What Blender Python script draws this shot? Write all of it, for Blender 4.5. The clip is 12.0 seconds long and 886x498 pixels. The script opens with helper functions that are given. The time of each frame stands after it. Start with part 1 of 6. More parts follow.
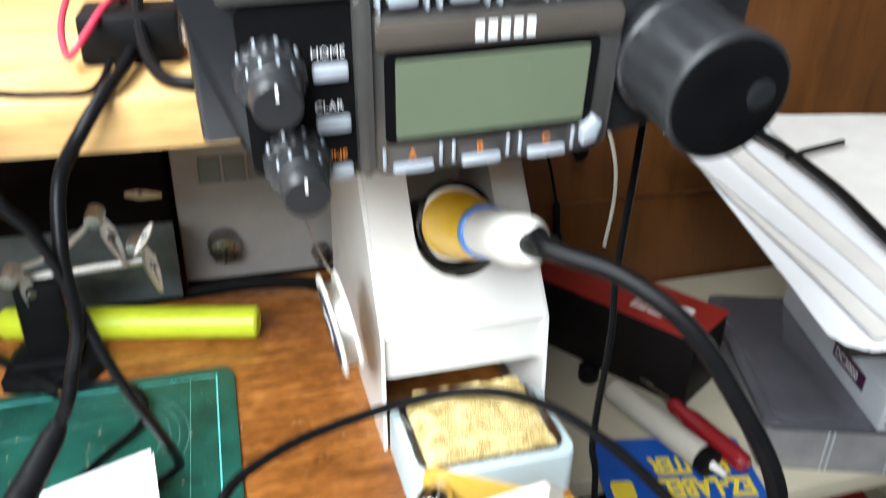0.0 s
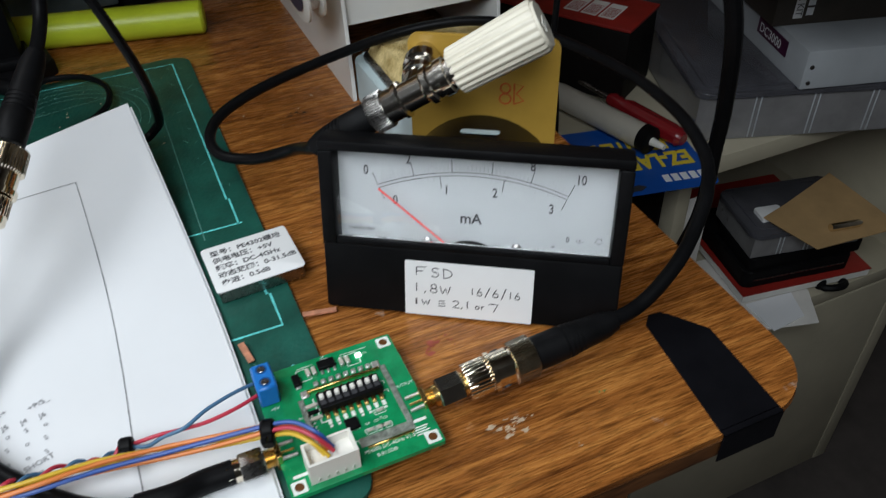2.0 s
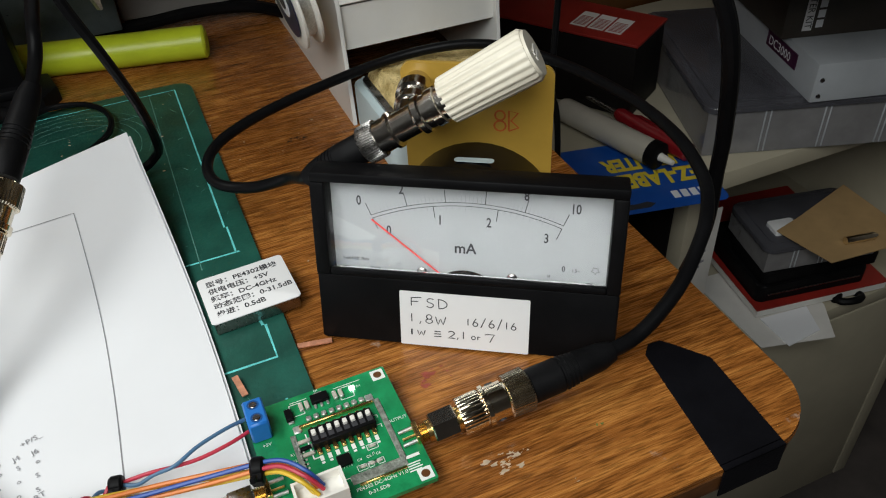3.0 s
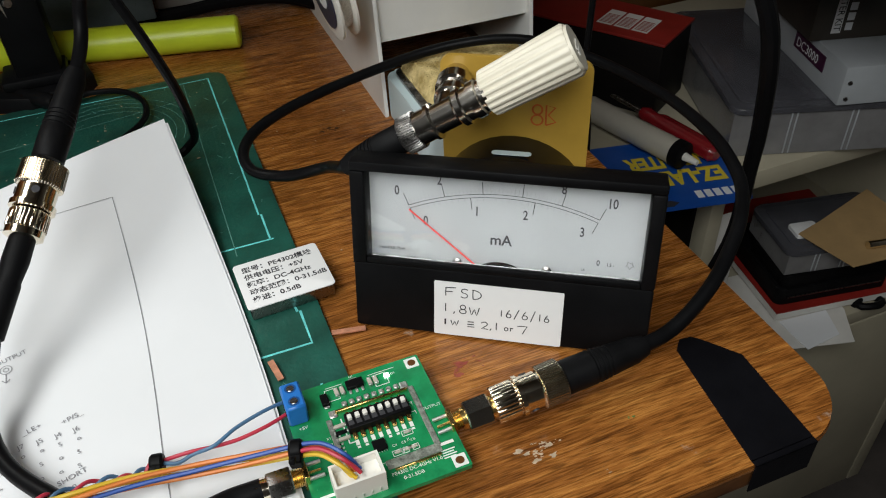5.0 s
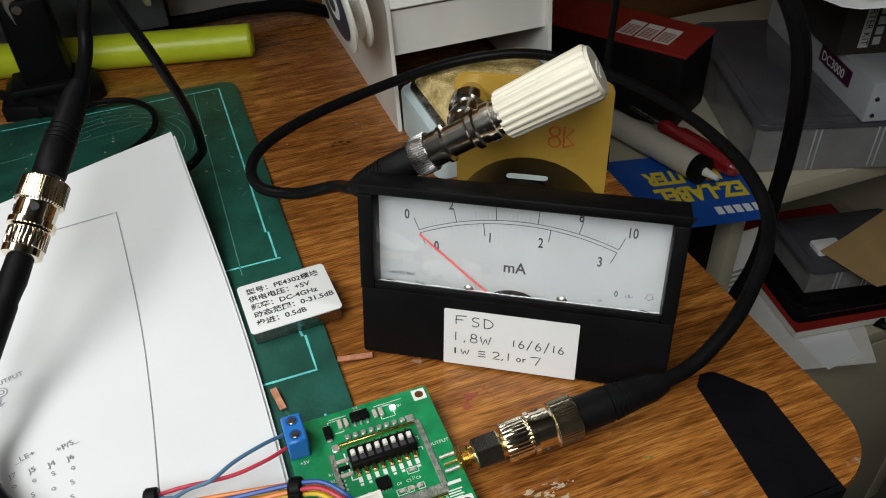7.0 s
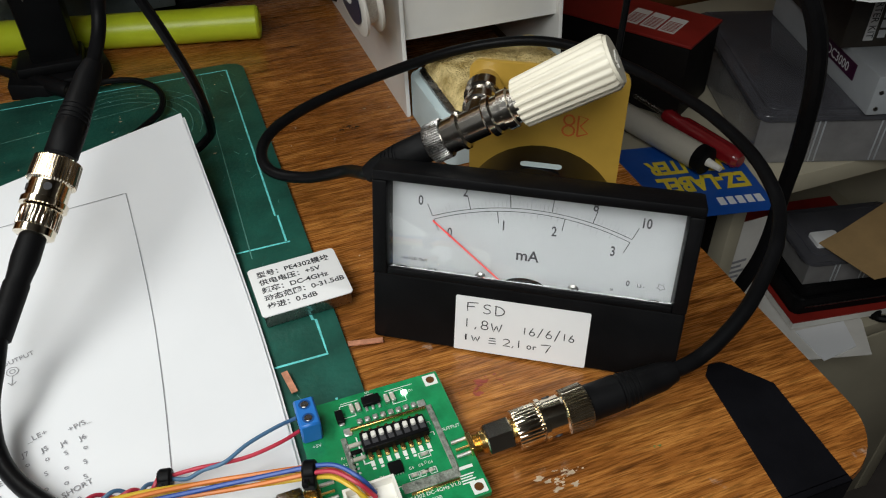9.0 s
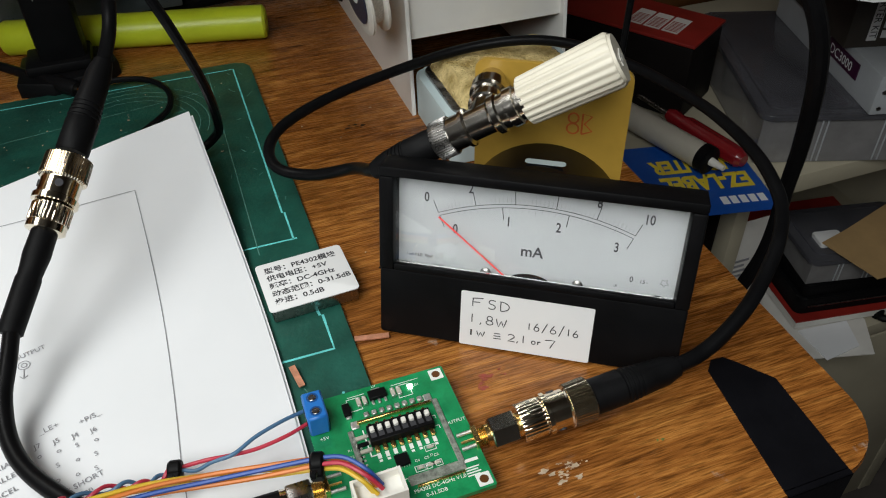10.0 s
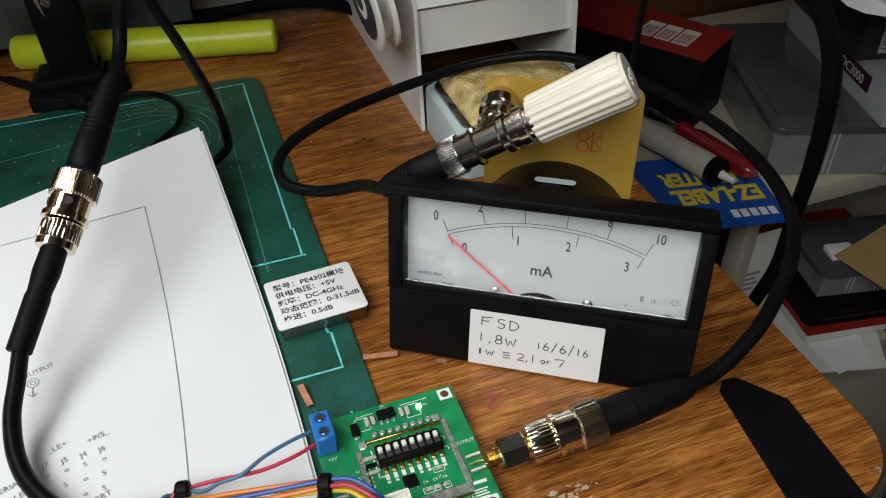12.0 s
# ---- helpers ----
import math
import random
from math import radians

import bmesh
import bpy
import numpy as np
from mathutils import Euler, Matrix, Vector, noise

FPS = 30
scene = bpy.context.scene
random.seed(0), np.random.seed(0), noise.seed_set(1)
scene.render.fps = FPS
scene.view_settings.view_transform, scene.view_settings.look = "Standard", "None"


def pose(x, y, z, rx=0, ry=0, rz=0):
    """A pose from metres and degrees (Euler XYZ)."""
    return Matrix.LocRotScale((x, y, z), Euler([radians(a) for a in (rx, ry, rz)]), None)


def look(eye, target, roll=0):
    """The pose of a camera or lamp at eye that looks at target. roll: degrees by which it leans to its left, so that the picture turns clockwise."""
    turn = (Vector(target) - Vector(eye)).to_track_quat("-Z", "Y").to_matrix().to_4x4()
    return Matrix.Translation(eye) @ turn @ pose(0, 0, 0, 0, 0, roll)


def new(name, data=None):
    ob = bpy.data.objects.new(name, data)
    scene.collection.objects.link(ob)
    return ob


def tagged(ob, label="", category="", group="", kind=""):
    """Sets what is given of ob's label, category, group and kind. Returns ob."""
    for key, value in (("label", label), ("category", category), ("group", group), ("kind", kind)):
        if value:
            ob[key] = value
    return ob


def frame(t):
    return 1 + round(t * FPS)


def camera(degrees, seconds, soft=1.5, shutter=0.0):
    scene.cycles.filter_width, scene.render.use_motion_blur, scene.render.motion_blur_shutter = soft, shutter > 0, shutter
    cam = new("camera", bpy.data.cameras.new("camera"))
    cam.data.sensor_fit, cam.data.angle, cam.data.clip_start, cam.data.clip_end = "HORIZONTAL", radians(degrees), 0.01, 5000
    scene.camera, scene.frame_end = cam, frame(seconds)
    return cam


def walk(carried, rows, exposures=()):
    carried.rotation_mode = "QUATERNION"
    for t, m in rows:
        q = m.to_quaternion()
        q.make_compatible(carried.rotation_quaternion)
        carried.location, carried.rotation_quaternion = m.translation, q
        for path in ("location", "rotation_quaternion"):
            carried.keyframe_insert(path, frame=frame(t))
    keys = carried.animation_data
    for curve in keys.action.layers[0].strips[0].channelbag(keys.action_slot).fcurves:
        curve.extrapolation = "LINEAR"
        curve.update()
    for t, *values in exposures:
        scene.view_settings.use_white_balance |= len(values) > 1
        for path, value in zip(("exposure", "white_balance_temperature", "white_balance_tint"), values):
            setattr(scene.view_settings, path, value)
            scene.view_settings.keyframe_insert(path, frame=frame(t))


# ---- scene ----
cam = camera(58.7, 12.0, soft=1.1, shutter=0.5)
PATH = [
    (0, (0.018, -0.156, 0.269), (0.524, 1.55, -0.643), 1.3),
    (0.3, (0.017, -0.179, 0.247), (0.489, 1.459, -0.799), 1.2),
    (0.5, (0.012, -0.199, 0.234), (0.473, 1.393, -0.885), 1.1),
    (0.6, (0.011, -0.206, 0.228), (0.469, 1.351, -0.94), 0.8),
    (0.7, (0.009, -0.213, 0.221), (0.459, 1.317, -0.985), 0.1),
    (1, (-0.009, -0.217, 0.204), (0.436, 1.221, -1.112), -0.8),
    (1.5, (-0.032, -0.198, 0.199), (0.513, 1.203, -1.119), -1.0),
    (2, (-0.022, -0.206, 0.204), (0.573, 1.198, -1.089), -1.8),
    (2.5, (-0.012, -0.199, 0.208), (0.561, 1.236, -1.062), -3.0),
    (3, (-0.012, -0.203, 0.207), (0.551, 1.234, -1.065), -3.4),
    (3.5, (-0.019, -0.204, 0.207), (0.524, 1.243, -1.062), -3.6),
    (5.5, (-0.021, -0.203, 0.208), (0.516, 1.238, -1.071), -2.5),
    (6, (-0.02, -0.204, 0.205), (0.521, 1.239, -1.07), -2.3),
    (6.5, (-0.022, -0.201, 0.209), (0.495, 1.263, -1.053), -2.6),
    (7, (-0.015, -0.191, 0.207), (0.485, 1.27, -1.064), -2.6),
    (9, (-0.021, -0.189, 0.208), (0.484, 1.244, -1.092), -1.3),
    (9.5, (-0.024, -0.19, 0.208), (0.479, 1.249, -1.087), -1.2),
    (10, (-0.023, -0.192, 0.209), (0.475, 1.245, -1.09), -1.4),
    (10.5, (-0.022, -0.19, 0.209), (0.468, 1.254, -1.085), -1.7),
    (11, (-0.022, -0.188, 0.208), (0.464, 1.251, -1.092), -1.8),
    (11.5, (-0.022, -0.189, 0.211), (0.456, 1.255, -1.088), -2.0),
    (12, (-0.022, -0.189, 0.211), (0.46, 1.268, -1.072), -1.8),
]
walk(cam, [(t, look(eye, target, roll)) for t, eye, target, roll in PATH],
     [(0, 2.18, 6000, 10), (0.3, 1.75, 6250, 10), (0.6, 1.1, 6250, 10), (1.0, 0.37, 6000, 10), (1.5, -0.03, 5900, 10), (2.0, 0.1, 6000, 10), (2.5, 0.17, 6300, 10), (3.5, 0.17, 6450, 10), (7.0, 0.17, 6500, 10), (12, 0.12, 6450, 10)])

# ---- world and light ----
world = bpy.data.worlds.new("room_air")
scene.world = world
world.use_nodes = True
world.node_tree.nodes["Background"].inputs[0].default_value = (0.62, 0.72, 0.85, 1)
world.node_tree.nodes["Background"].inputs[1].default_value = 0.10


def lamp(name, eye, target, watts, sx, sy, colour):
    data = bpy.data.lights.new(name, "AREA")
    data.shape, data.size, data.size_y, data.energy, data.color = "RECTANGLE", sx, sy, watts, colour
    ob = new(name, data)
    ob.matrix_world = look(eye, target)
    return ob


lamp("work_lamp", (-0.40, -0.49, 0.74), (-0.06, 0.05, 0.0), 8.3, 0.77, 0.56, (0.96, 0.985, 0.96))
lamp("work_lamp", (-0.46, 0.20, 0.85), (-0.06, 0.02, 0.0), 3.7, 0.60, 0.28, (0.96, 0.975, 0.94))


# ---- materials ----
def mat(name, col, rough=0.5, metal=0.0, var=0.15, scale=40.0, bump=0.15, fine=700.0, coat=0.0, stretch=(1, 1, 1), col2=None, spec=0.5, trans=0.0, relief=0.0004):
    m = bpy.data.materials.new(name)
    m.use_nodes = True
    nt = m.node_tree
    b = nt.nodes["Principled BSDF"]
    tc = nt.nodes.new("ShaderNodeTexCoord")
    mp = nt.nodes.new("ShaderNodeMapping")
    mp.inputs["Scale"].default_value = stretch
    nt.links.new(tc.outputs["Object"], mp.inputs["Vector"])
    n1 = nt.nodes.new("ShaderNodeTexNoise")
    n1.inputs["Scale"].default_value, n1.inputs["Detail"].default_value, n1.inputs["Roughness"].default_value = scale, 6, 0.62
    n2 = nt.nodes.new("ShaderNodeTexNoise")
    n2.inputs["Scale"].default_value, n2.inputs["Detail"].default_value = fine, 3
    nt.links.new(mp.outputs[0], n1.inputs["Vector"])
    nt.links.new(mp.outputs[0], n2.inputs["Vector"])
    mix = nt.nodes.new("ShaderNodeMix")
    mix.data_type = "RGBA"
    low = tuple(c * (1 - var) for c in col)
    high = col2 or tuple(min(1, c * (1 + var)) for c in col)
    mix.inputs[6].default_value, mix.inputs[7].default_value = (*low, 1), (*high, 1)
    ramp = nt.nodes.new("ShaderNodeMapRange")
    ramp.inputs[1].default_value, ramp.inputs[2].default_value = 0.32, 0.68
    nt.links.new(n1.outputs[0], ramp.inputs[0])
    nt.links.new(ramp.outputs[0], mix.inputs[0])
    nt.links.new(mix.outputs[2], b.inputs["Base Color"])
    rr = nt.nodes.new("ShaderNodeMapRange")
    rr.inputs[3].default_value, rr.inputs[4].default_value = max(0.02, rough * 0.8), min(1, rough * 1.2)
    nt.links.new(n2.outputs[0], rr.inputs[0])
    nt.links.new(rr.outputs[0], b.inputs["Roughness"])
    b.inputs["Metallic"].default_value = metal
    b.inputs["Coat Weight"].default_value = coat
    b.inputs["Specular IOR Level"].default_value = spec
    b.inputs["Transmission Weight"].default_value = trans
    if bump:
        bp = nt.nodes.new("ShaderNodeBump")
        bp.inputs["Strength"].default_value, bp.inputs["Distance"].default_value = bump, relief
        nt.links.new(n2.outputs[0], bp.inputs["Height"])
        nt.links.new(bp.outputs[0], b.inputs["Normal"])
    return m


def wood(name, dark, mid, light, scale, rough, stretch, line=0.5, scratch=0.0):
    """Laminate or timber with long grain along the stretched axis, pores and a few pale scuffs."""
    m = bpy.data.materials.new(name)
    m.use_nodes = True
    nt = m.node_tree
    b = nt.nodes["Principled BSDF"]
    tc = nt.nodes.new("ShaderNodeTexCoord")
    mp = nt.nodes.new("ShaderNodeMapping")
    mp.inputs["Scale"].default_value = stretch
    nt.links.new(tc.outputs["Object"], mp.inputs["Vector"])
    n0 = nt.nodes.new("ShaderNodeTexNoise")
    n0.inputs["Scale"].default_value, n0.inputs["Detail"].default_value, n0.inputs["Roughness"].default_value = scale, 8, 0.65
    n0.inputs["Distortion"].default_value = 0.6
    n1 = nt.nodes.new("ShaderNodeTexNoise")
    n1.inputs["Scale"].default_value, n1.inputs["Detail"].default_value = scale * 5, 5
    nt.links.new(mp.outputs[0], n0.inputs["Vector"])
    nt.links.new(mp.outputs[0], n1.inputs["Vector"])
    ramp = nt.nodes.new("ShaderNodeValToRGB")
    e = ramp.color_ramp.elements
    e[0].position, e[0].color = 0.30, (*dark, 1)
    e[1].position, e[1].color = 0.72, (*light, 1)
    k = e.new(0.5)
    k.color = (*mid, 1)
    mul = nt.nodes.new("ShaderNodeMix")
    mul.data_type, mul.blend_type = "RGBA", "MULTIPLY"
    pore = nt.nodes.new("ShaderNodeMapRange")
    pore.inputs[1].default_value, pore.inputs[2].default_value, pore.inputs[3].default_value = 0.38, 0.52, 1 - line
    nt.links.new(n1.outputs[0], pore.inputs[0])
    mul.inputs[0].default_value = 1.0
    broad = nt.nodes.new("ShaderNodeTexNoise")
    broad.inputs["Scale"].default_value, broad.inputs["Detail"].default_value = 14, 4
    nt.links.new(tc.outputs["Object"], broad.inputs["Vector"])
    tone = nt.nodes.new("ShaderNodeMapRange")
    tone.inputs[1].default_value, tone.inputs[2].default_value, tone.inputs[3].default_value, tone.inputs[4].default_value = 0.3, 0.7, -0.10, 0.10
    nt.links.new(broad.outputs[0], tone.inputs[0])
    shift = nt.nodes.new("ShaderNodeMath")
    nt.links.new(n0.outputs[0], shift.inputs[0])
    nt.links.new(tone.outputs[0], shift.inputs[1])
    nt.links.new(shift.outputs[0], ramp.inputs[0])
    nt.links.new(ramp.outputs[0], mul.inputs[6])
    nt.links.new(pore.outputs[0], mul.inputs[7])
    out = mul.outputs[2]
    if scratch:
        n3 = nt.nodes.new("ShaderNodeTexNoise")
        n3.inputs["Scale"].default_value, n3.inputs["Detail"].default_value, n3.inputs["Roughness"].default_value = 38, 7, 0.7
        nt.links.new(tc.outputs["Object"], n3.inputs["Vector"])
        r3 = nt.nodes.new("ShaderNodeMapRange")
        r3.inputs[1].default_value, r3.inputs[2].default_value, r3.inputs[4].default_value = 0.66, 0.74, scratch
        nt.links.new(n3.outputs[0], r3.inputs[0])
        mx = nt.nodes.new("ShaderNodeMix")
        mx.data_type = "RGBA"
        mx.inputs[7].default_value = (0.55, 0.45, 0.36, 1)
        nt.links.new(r3.outputs[0], mx.inputs[0])
        nt.links.new(out, mx.inputs[6])
        out = mx.outputs[2]
    nt.links.new(out, b.inputs["Base Color"])
    rr = nt.nodes.new("ShaderNodeMapRange")
    rr.inputs[3].default_value, rr.inputs[4].default_value = rough * 0.75, rough * 1.25
    nt.links.new(n1.outputs[0], rr.inputs[0])
    nt.links.new(rr.outputs[0], b.inputs["Roughness"])
    bp = nt.nodes.new("ShaderNodeBump")
    bp.inputs["Strength"].default_value, bp.inputs["Distance"].default_value = 0.12, 0.0003
    nt.links.new(n1.outputs[0], bp.inputs["Height"])
    nt.links.new(bp.outputs[0], b.inputs["Normal"])
    return m


def emit(name, col, strength):
    m = bpy.data.materials.new(name)
    m.use_nodes = True
    b = m.node_tree.nodes["Principled BSDF"]
    b.inputs["Base Color"].default_value = (*col, 1)
    b.inputs["Emission Color"].default_value = (*col, 1)
    b.inputs["Emission Strength"].default_value = strength
    return m


def glass(name, tint, rough=0.05, ior=1.45):
    m = bpy.data.materials.new(name)
    m.use_nodes = True
    b = m.node_tree.nodes["Principled BSDF"]
    b.inputs["Base Color"].default_value = (*tint, 1)
    b.inputs["Transmission Weight"].default_value = 1.0
    b.inputs["Roughness"].default_value = rough
    b.inputs["IOR"].default_value = ior
    return m


M_DESK = wood("desk_laminate", (0.100, 0.030, 0.006), (0.29, 0.102, 0.020), (0.54, 0.225, 0.050), 15, 0.27, (1.5, 22, 22), 0.50, 0.5)
M_DESK_EDGE = wood("desk_edge_band", (0.050, 0.018, 0.006), (0.11, 0.042, 0.013), (0.17, 0.072, 0.025), 9, 0.35, (2.2, 14, 14), 0.35)
M_PINE = wood("pine", (0.42, 0.23, 0.075), (0.60, 0.37, 0.14), (0.70, 0.46, 0.20), 6, 0.45, (2.0, 22, 22), 0.15)
M_BACKWOOD = wood("brown_panel", (0.085, 0.030, 0.006), (0.115, 0.041, 0.008), (0.14, 0.052, 0.011), 4, 0.40, (10, 10, 1.2), 0.06)
M_MAT = mat("cutting_mat_green", (0.010, 0.080, 0.058), 0.5, var=0.38, scale=45, bump=0.35, fine=600)
M_MATLINE = mat("mat_print_cyan", (0.14, 0.62, 0.60), 0.6, var=0.25, scale=200, bump=0)
M_MATFAINT = mat("mat_print_faint", (0.09, 0.24, 0.20), 0.6, var=0.3, scale=200, bump=0)
M_PAPER = mat("copy_paper", (0.80, 0.81, 0.83), 0.75, var=0.02, scale=15, bump=0.08, fine=2500, relief=0.0001)
M_PAPER_OLD = mat("aged_paper", (0.70, 0.68, 0.64), 0.8, var=0.07, scale=25, bump=0.1, fine=900)
M_INK = mat("toner_black", (0.03, 0.03, 0.035), 0.6, var=0.1, bump=0)
M_INKGREY = mat("toner_grey", (0.27, 0.27, 0.29), 0.6, var=0.2, scale=400, bump=0)
M_BLACKPL = mat("black_plastic", (0.0045, 0.0045, 0.005), 0.45, var=0.25, scale=60, bump=0.25, fine=1800, relief=0.0002, spec=0.09)
M_BLACKGLOSS = mat("black_gloss", (0.0045, 0.0045, 0.005), 0.2, var=0.2, scale=60, bump=0.05, spec=0.09)
M_RUBBER = mat("black_rubber", (0.005, 0.005, 0.0055), 0.5, var=0.25, scale=90, bump=0.15, fine=1500, spec=0.09)
M_CABLE = mat("cable_jacket", (0.0045, 0.0045, 0.005), 0.36, var=0.2, scale=120, bump=0.08, fine=1600, spec=0.09)
M_TAPE = mat("insulating_tape", (0.005, 0.005, 0.0065), 0.42, var=0.2, scale=50, bump=0.15, fine=1200, spec=0.09)
M_NICKEL = mat("nickel", (0.80, 0.72, 0.58), 0.13, 1.0, var=0.15, scale=150, bump=0.06)
M_STEEL = mat("dark_steel", (0.30, 0.29, 0.28), 0.28, 1.0, var=0.25, scale=150, bump=0.06)
M_CHROME = mat("bright_plated_brass", (0.62, 0.59, 0.54), 0.17, 1.0, var=0.15, scale=150, bump=0.04)
M_NAVY = mat("navy_print", (0.012, 0.020, 0.060), 0.4, var=0.1, bump=0)
M_GOLD = mat("gold_plate", (0.80, 0.55, 0.20), 0.25, 1.0, var=0.15, scale=200, bump=0.05)
M_SOLDER = mat("solder_tin", (0.66, 0.66, 0.63), 0.45, 1.0, var=0.2, scale=800, bump=0.3, fine=3000)
M_DULLTIN = mat("dull_tinned_track", (0.30, 0.32, 0.28), 0.5, 0.7, var=0.45, scale=500, bump=0.6, fine=1600, relief=0.0006)
M_COPPER = mat("copper_strip", (0.62, 0.28, 0.17), 0.45, 0.35, var=0.25, scale=400, bump=0.2)
M_PCB = mat("green_solder_mask", (0.012, 0.245, 0.085), 0.25, var=0.25, scale=180, bump=0.06, coat=0.4)
M_SILK = mat("white_silkscreen", (0.75, 0.78, 0.74), 0.6, var=0.05, bump=0)
M_WHITEPL = mat("white_plastic", (0.78, 0.76, 0.70), 0.45, var=0.04, scale=30, bump=0.08)
M_LABEL = mat("white_label", (0.80, 0.80, 0.80), 0.6, var=0.03, scale=30, bump=0.04)
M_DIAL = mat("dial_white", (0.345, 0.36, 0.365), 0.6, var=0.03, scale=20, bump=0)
M_NEEDLE = mat("needle_red", (0.80, 0.05, 0.05), 0.5, var=0.05, bump=0)
M_BLUETERM = mat("terminal_blue", (0.02, 0.17, 0.55), 0.35, var=0.1, bump=0.1)
M_TERMSHADE = mat("terminal_shade_blue", (0.008, 0.07, 0.24), 0.4, var=0.1, bump=0.1)
M_WIRER = mat("wire_red", (0.50, 0.03, 0.06), 0.4, var=0.1, bump=0)
M_WIREB = mat("wire_blue", (0.07, 0.16, 0.28), 0.4, var=0.1, bump=0)
M_WIREBL = mat("wire_deep_blue", (0.025, 0.085, 0.36), 0.4, var=0.1, bump=0)
M_WIREY = mat("wire_yellow", (0.70, 0.46, 0.03), 0.4, var=0.1, bump=0)
M_WIREO = mat("wire_orange", (0.70, 0.20, 0.03), 0.4, var=0.1, bump=0)
M_CREAM = mat("cream_plastic", (0.74, 0.69, 0.57), 0.42, var=0.06, scale=60, bump=0.1)
M_AMBER = mat("amber_board", (0.46, 0.28, 0.045), 0.35, var=0.14, scale=25, bump=0.08)
M_REDMARK = mat("red_mark", (0.50, 0.10, 0.02), 0.6, var=0.2, scale=300, bump=0)
M_STAND = mat("white_enamel", (0.72, 0.71, 0.68), 0.35, var=0.05, scale=20, bump=0.06)
M_TRAY = mat("blue_grey_plastic", (0.48, 0.58, 0.60), 0.45, var=0.06, scale=30, bump=0.08)
M_SPONGE = mat("yellow_sponge", (0.74, 0.50, 0.14), 0.95, var=0.45, scale=130, bump=1.0, fine=900, col2=(0.90, 0.72, 0.34), relief=0.002)
M_LIME = mat("lime_plastic", (0.50, 0.60, 0.025), 0.35, var=0.1, scale=40, bump=0.06)
M_SHELFPAINT = mat("cream_metal_paint", (0.41, 0.37, 0.275), 0.45, var=0.08, scale=15, bump=0.1)
M_GREYMETAL = mat("grey_panel", (0.34, 0.33, 0.31), 0.5, var=0.12, scale=20, bump=0.08)
M_GREYWIN = mat("grey_green_tile", (0.16, 0.19, 0.18), 0.3, var=0.1, bump=0.05)
M_REDBOX = mat("red_card_box", (0.28, 0.020, 0.014), 0.45, var=0.15, scale=30, bump=0.06)
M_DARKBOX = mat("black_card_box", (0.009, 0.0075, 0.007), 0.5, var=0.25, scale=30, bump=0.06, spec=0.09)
M_BLUECARD = mat("blue_card", (0.008, 0.075, 0.36), 0.35, var=0.12, scale=30, bump=0.03)
M_YELLOWPRINT = mat("yellow_print", (0.75, 0.58, 0.04), 0.45, var=0.08, bump=0)
M_WHITEPRINT = mat("white_print", (0.75, 0.76, 0.78), 0.5, var=0.03, bump=0)
M_MANILA = mat("manila_card", (0.42, 0.27, 0.12), 0.7, var=0.1, scale=30, bump=0.1)
M_REDHANDLE = mat("red_handle", (0.22, 0.010, 0.014), 0.25, var=0.12, scale=50, bump=0.05, coat=0.4)
M_SILICONE = mat("pale_tube", (0.48, 0.45, 0.38), 0.4, var=0.06, bump=0.05)
M_YELLOWGRIP = mat("yellow_grip", (0.74, 0.46, 0.008), 0.4, var=0.06, bump=0.08)
M_RADIO = mat("radio_charcoal", (0.012, 0.013, 0.015), 0.33, var=0.2, scale=60, bump=0.2, fine=1600, relief=0.0002)
M_RADIOTRIM = mat("radio_bronze_trim", (0.12, 0.115, 0.11), 0.32, 0.6, var=0.12, bump=0.05)
M_KNOB = mat("radio_knob_rubber", (0.017, 0.018, 0.020), 0.42, var=0.2, scale=60, bump=0.15, fine=1600, relief=0.0002)
M_BAND = mat("radio_brown_band", (0.085, 0.072, 0.060), 0.4, 0.2, var=0.1, bump=0.05)
M_KEY = mat("radio_key", (0.33, 0.36, 0.40), 0.4, var=0.08, bump=0)
M_LCD = mat("display_green_grey", (0.12, 0.145, 0.095), 0.25, var=0.05, scale=20, bump=0)
M_ORANGE = mat("orange_print", (0.75, 0.24, 0.03), 0.5, bump=0)
M_FROST = mat("smoky_clear_lid", (0.22, 0.22, 0.25), 0.14, var=0.2, scale=25, bump=0.05, trans=0.7)
M_CLEARWALL = mat("clear_box_wall", (0.46, 0.45, 0.45), 0.22, var=0.15, scale=40, bump=0.05, trans=0.6)
M_PLATE = mat("bluish_clear_plate", (0.10, 0.12, 0.12), 0.3, var=0.4, scale=40, bump=0.15, trans=0.35)
M_CASEPALE = mat("pale_grey_case", (0.40, 0.42, 0.44), 0.4, var=0.06, scale=30, bump=0.08)
M_PURPLE = mat("purple_strip", (0.05, 0.008, 0.035), 0.35, var=0.1, bump=0)
M_KITBROWN = mat("kit_brown_card", (0.045, 0.036, 0.028), 0.5, var=0.2, scale=30, bump=0.06)
M_PANE = glass("meter_pane", (0.98, 0.98, 0.98), 0.02)
M_WALL = mat("wall_paint", (0.20, 0.19, 0.175), 0.8, var=0.05, scale=8, bump=0.1)
M_FLOOR = mat("dark_floor", (0.06, 0.05, 0.045), 0.8, var=0.3, scale=12, bump=0.3)
M_STAIN = mat("red_stain", (0.26, 0.045, 0.03), 0.5, var=0.3, scale=300, bump=0)
M_SCUFF = mat("pale_scuff", (0.46, 0.35, 0.24), 0.7, var=0.3, scale=300, bump=0)
M_GREENMARK = mat("green_smear", (0.10, 0.16, 0.04), 0.5, var=0.3, scale=300, bump=0)
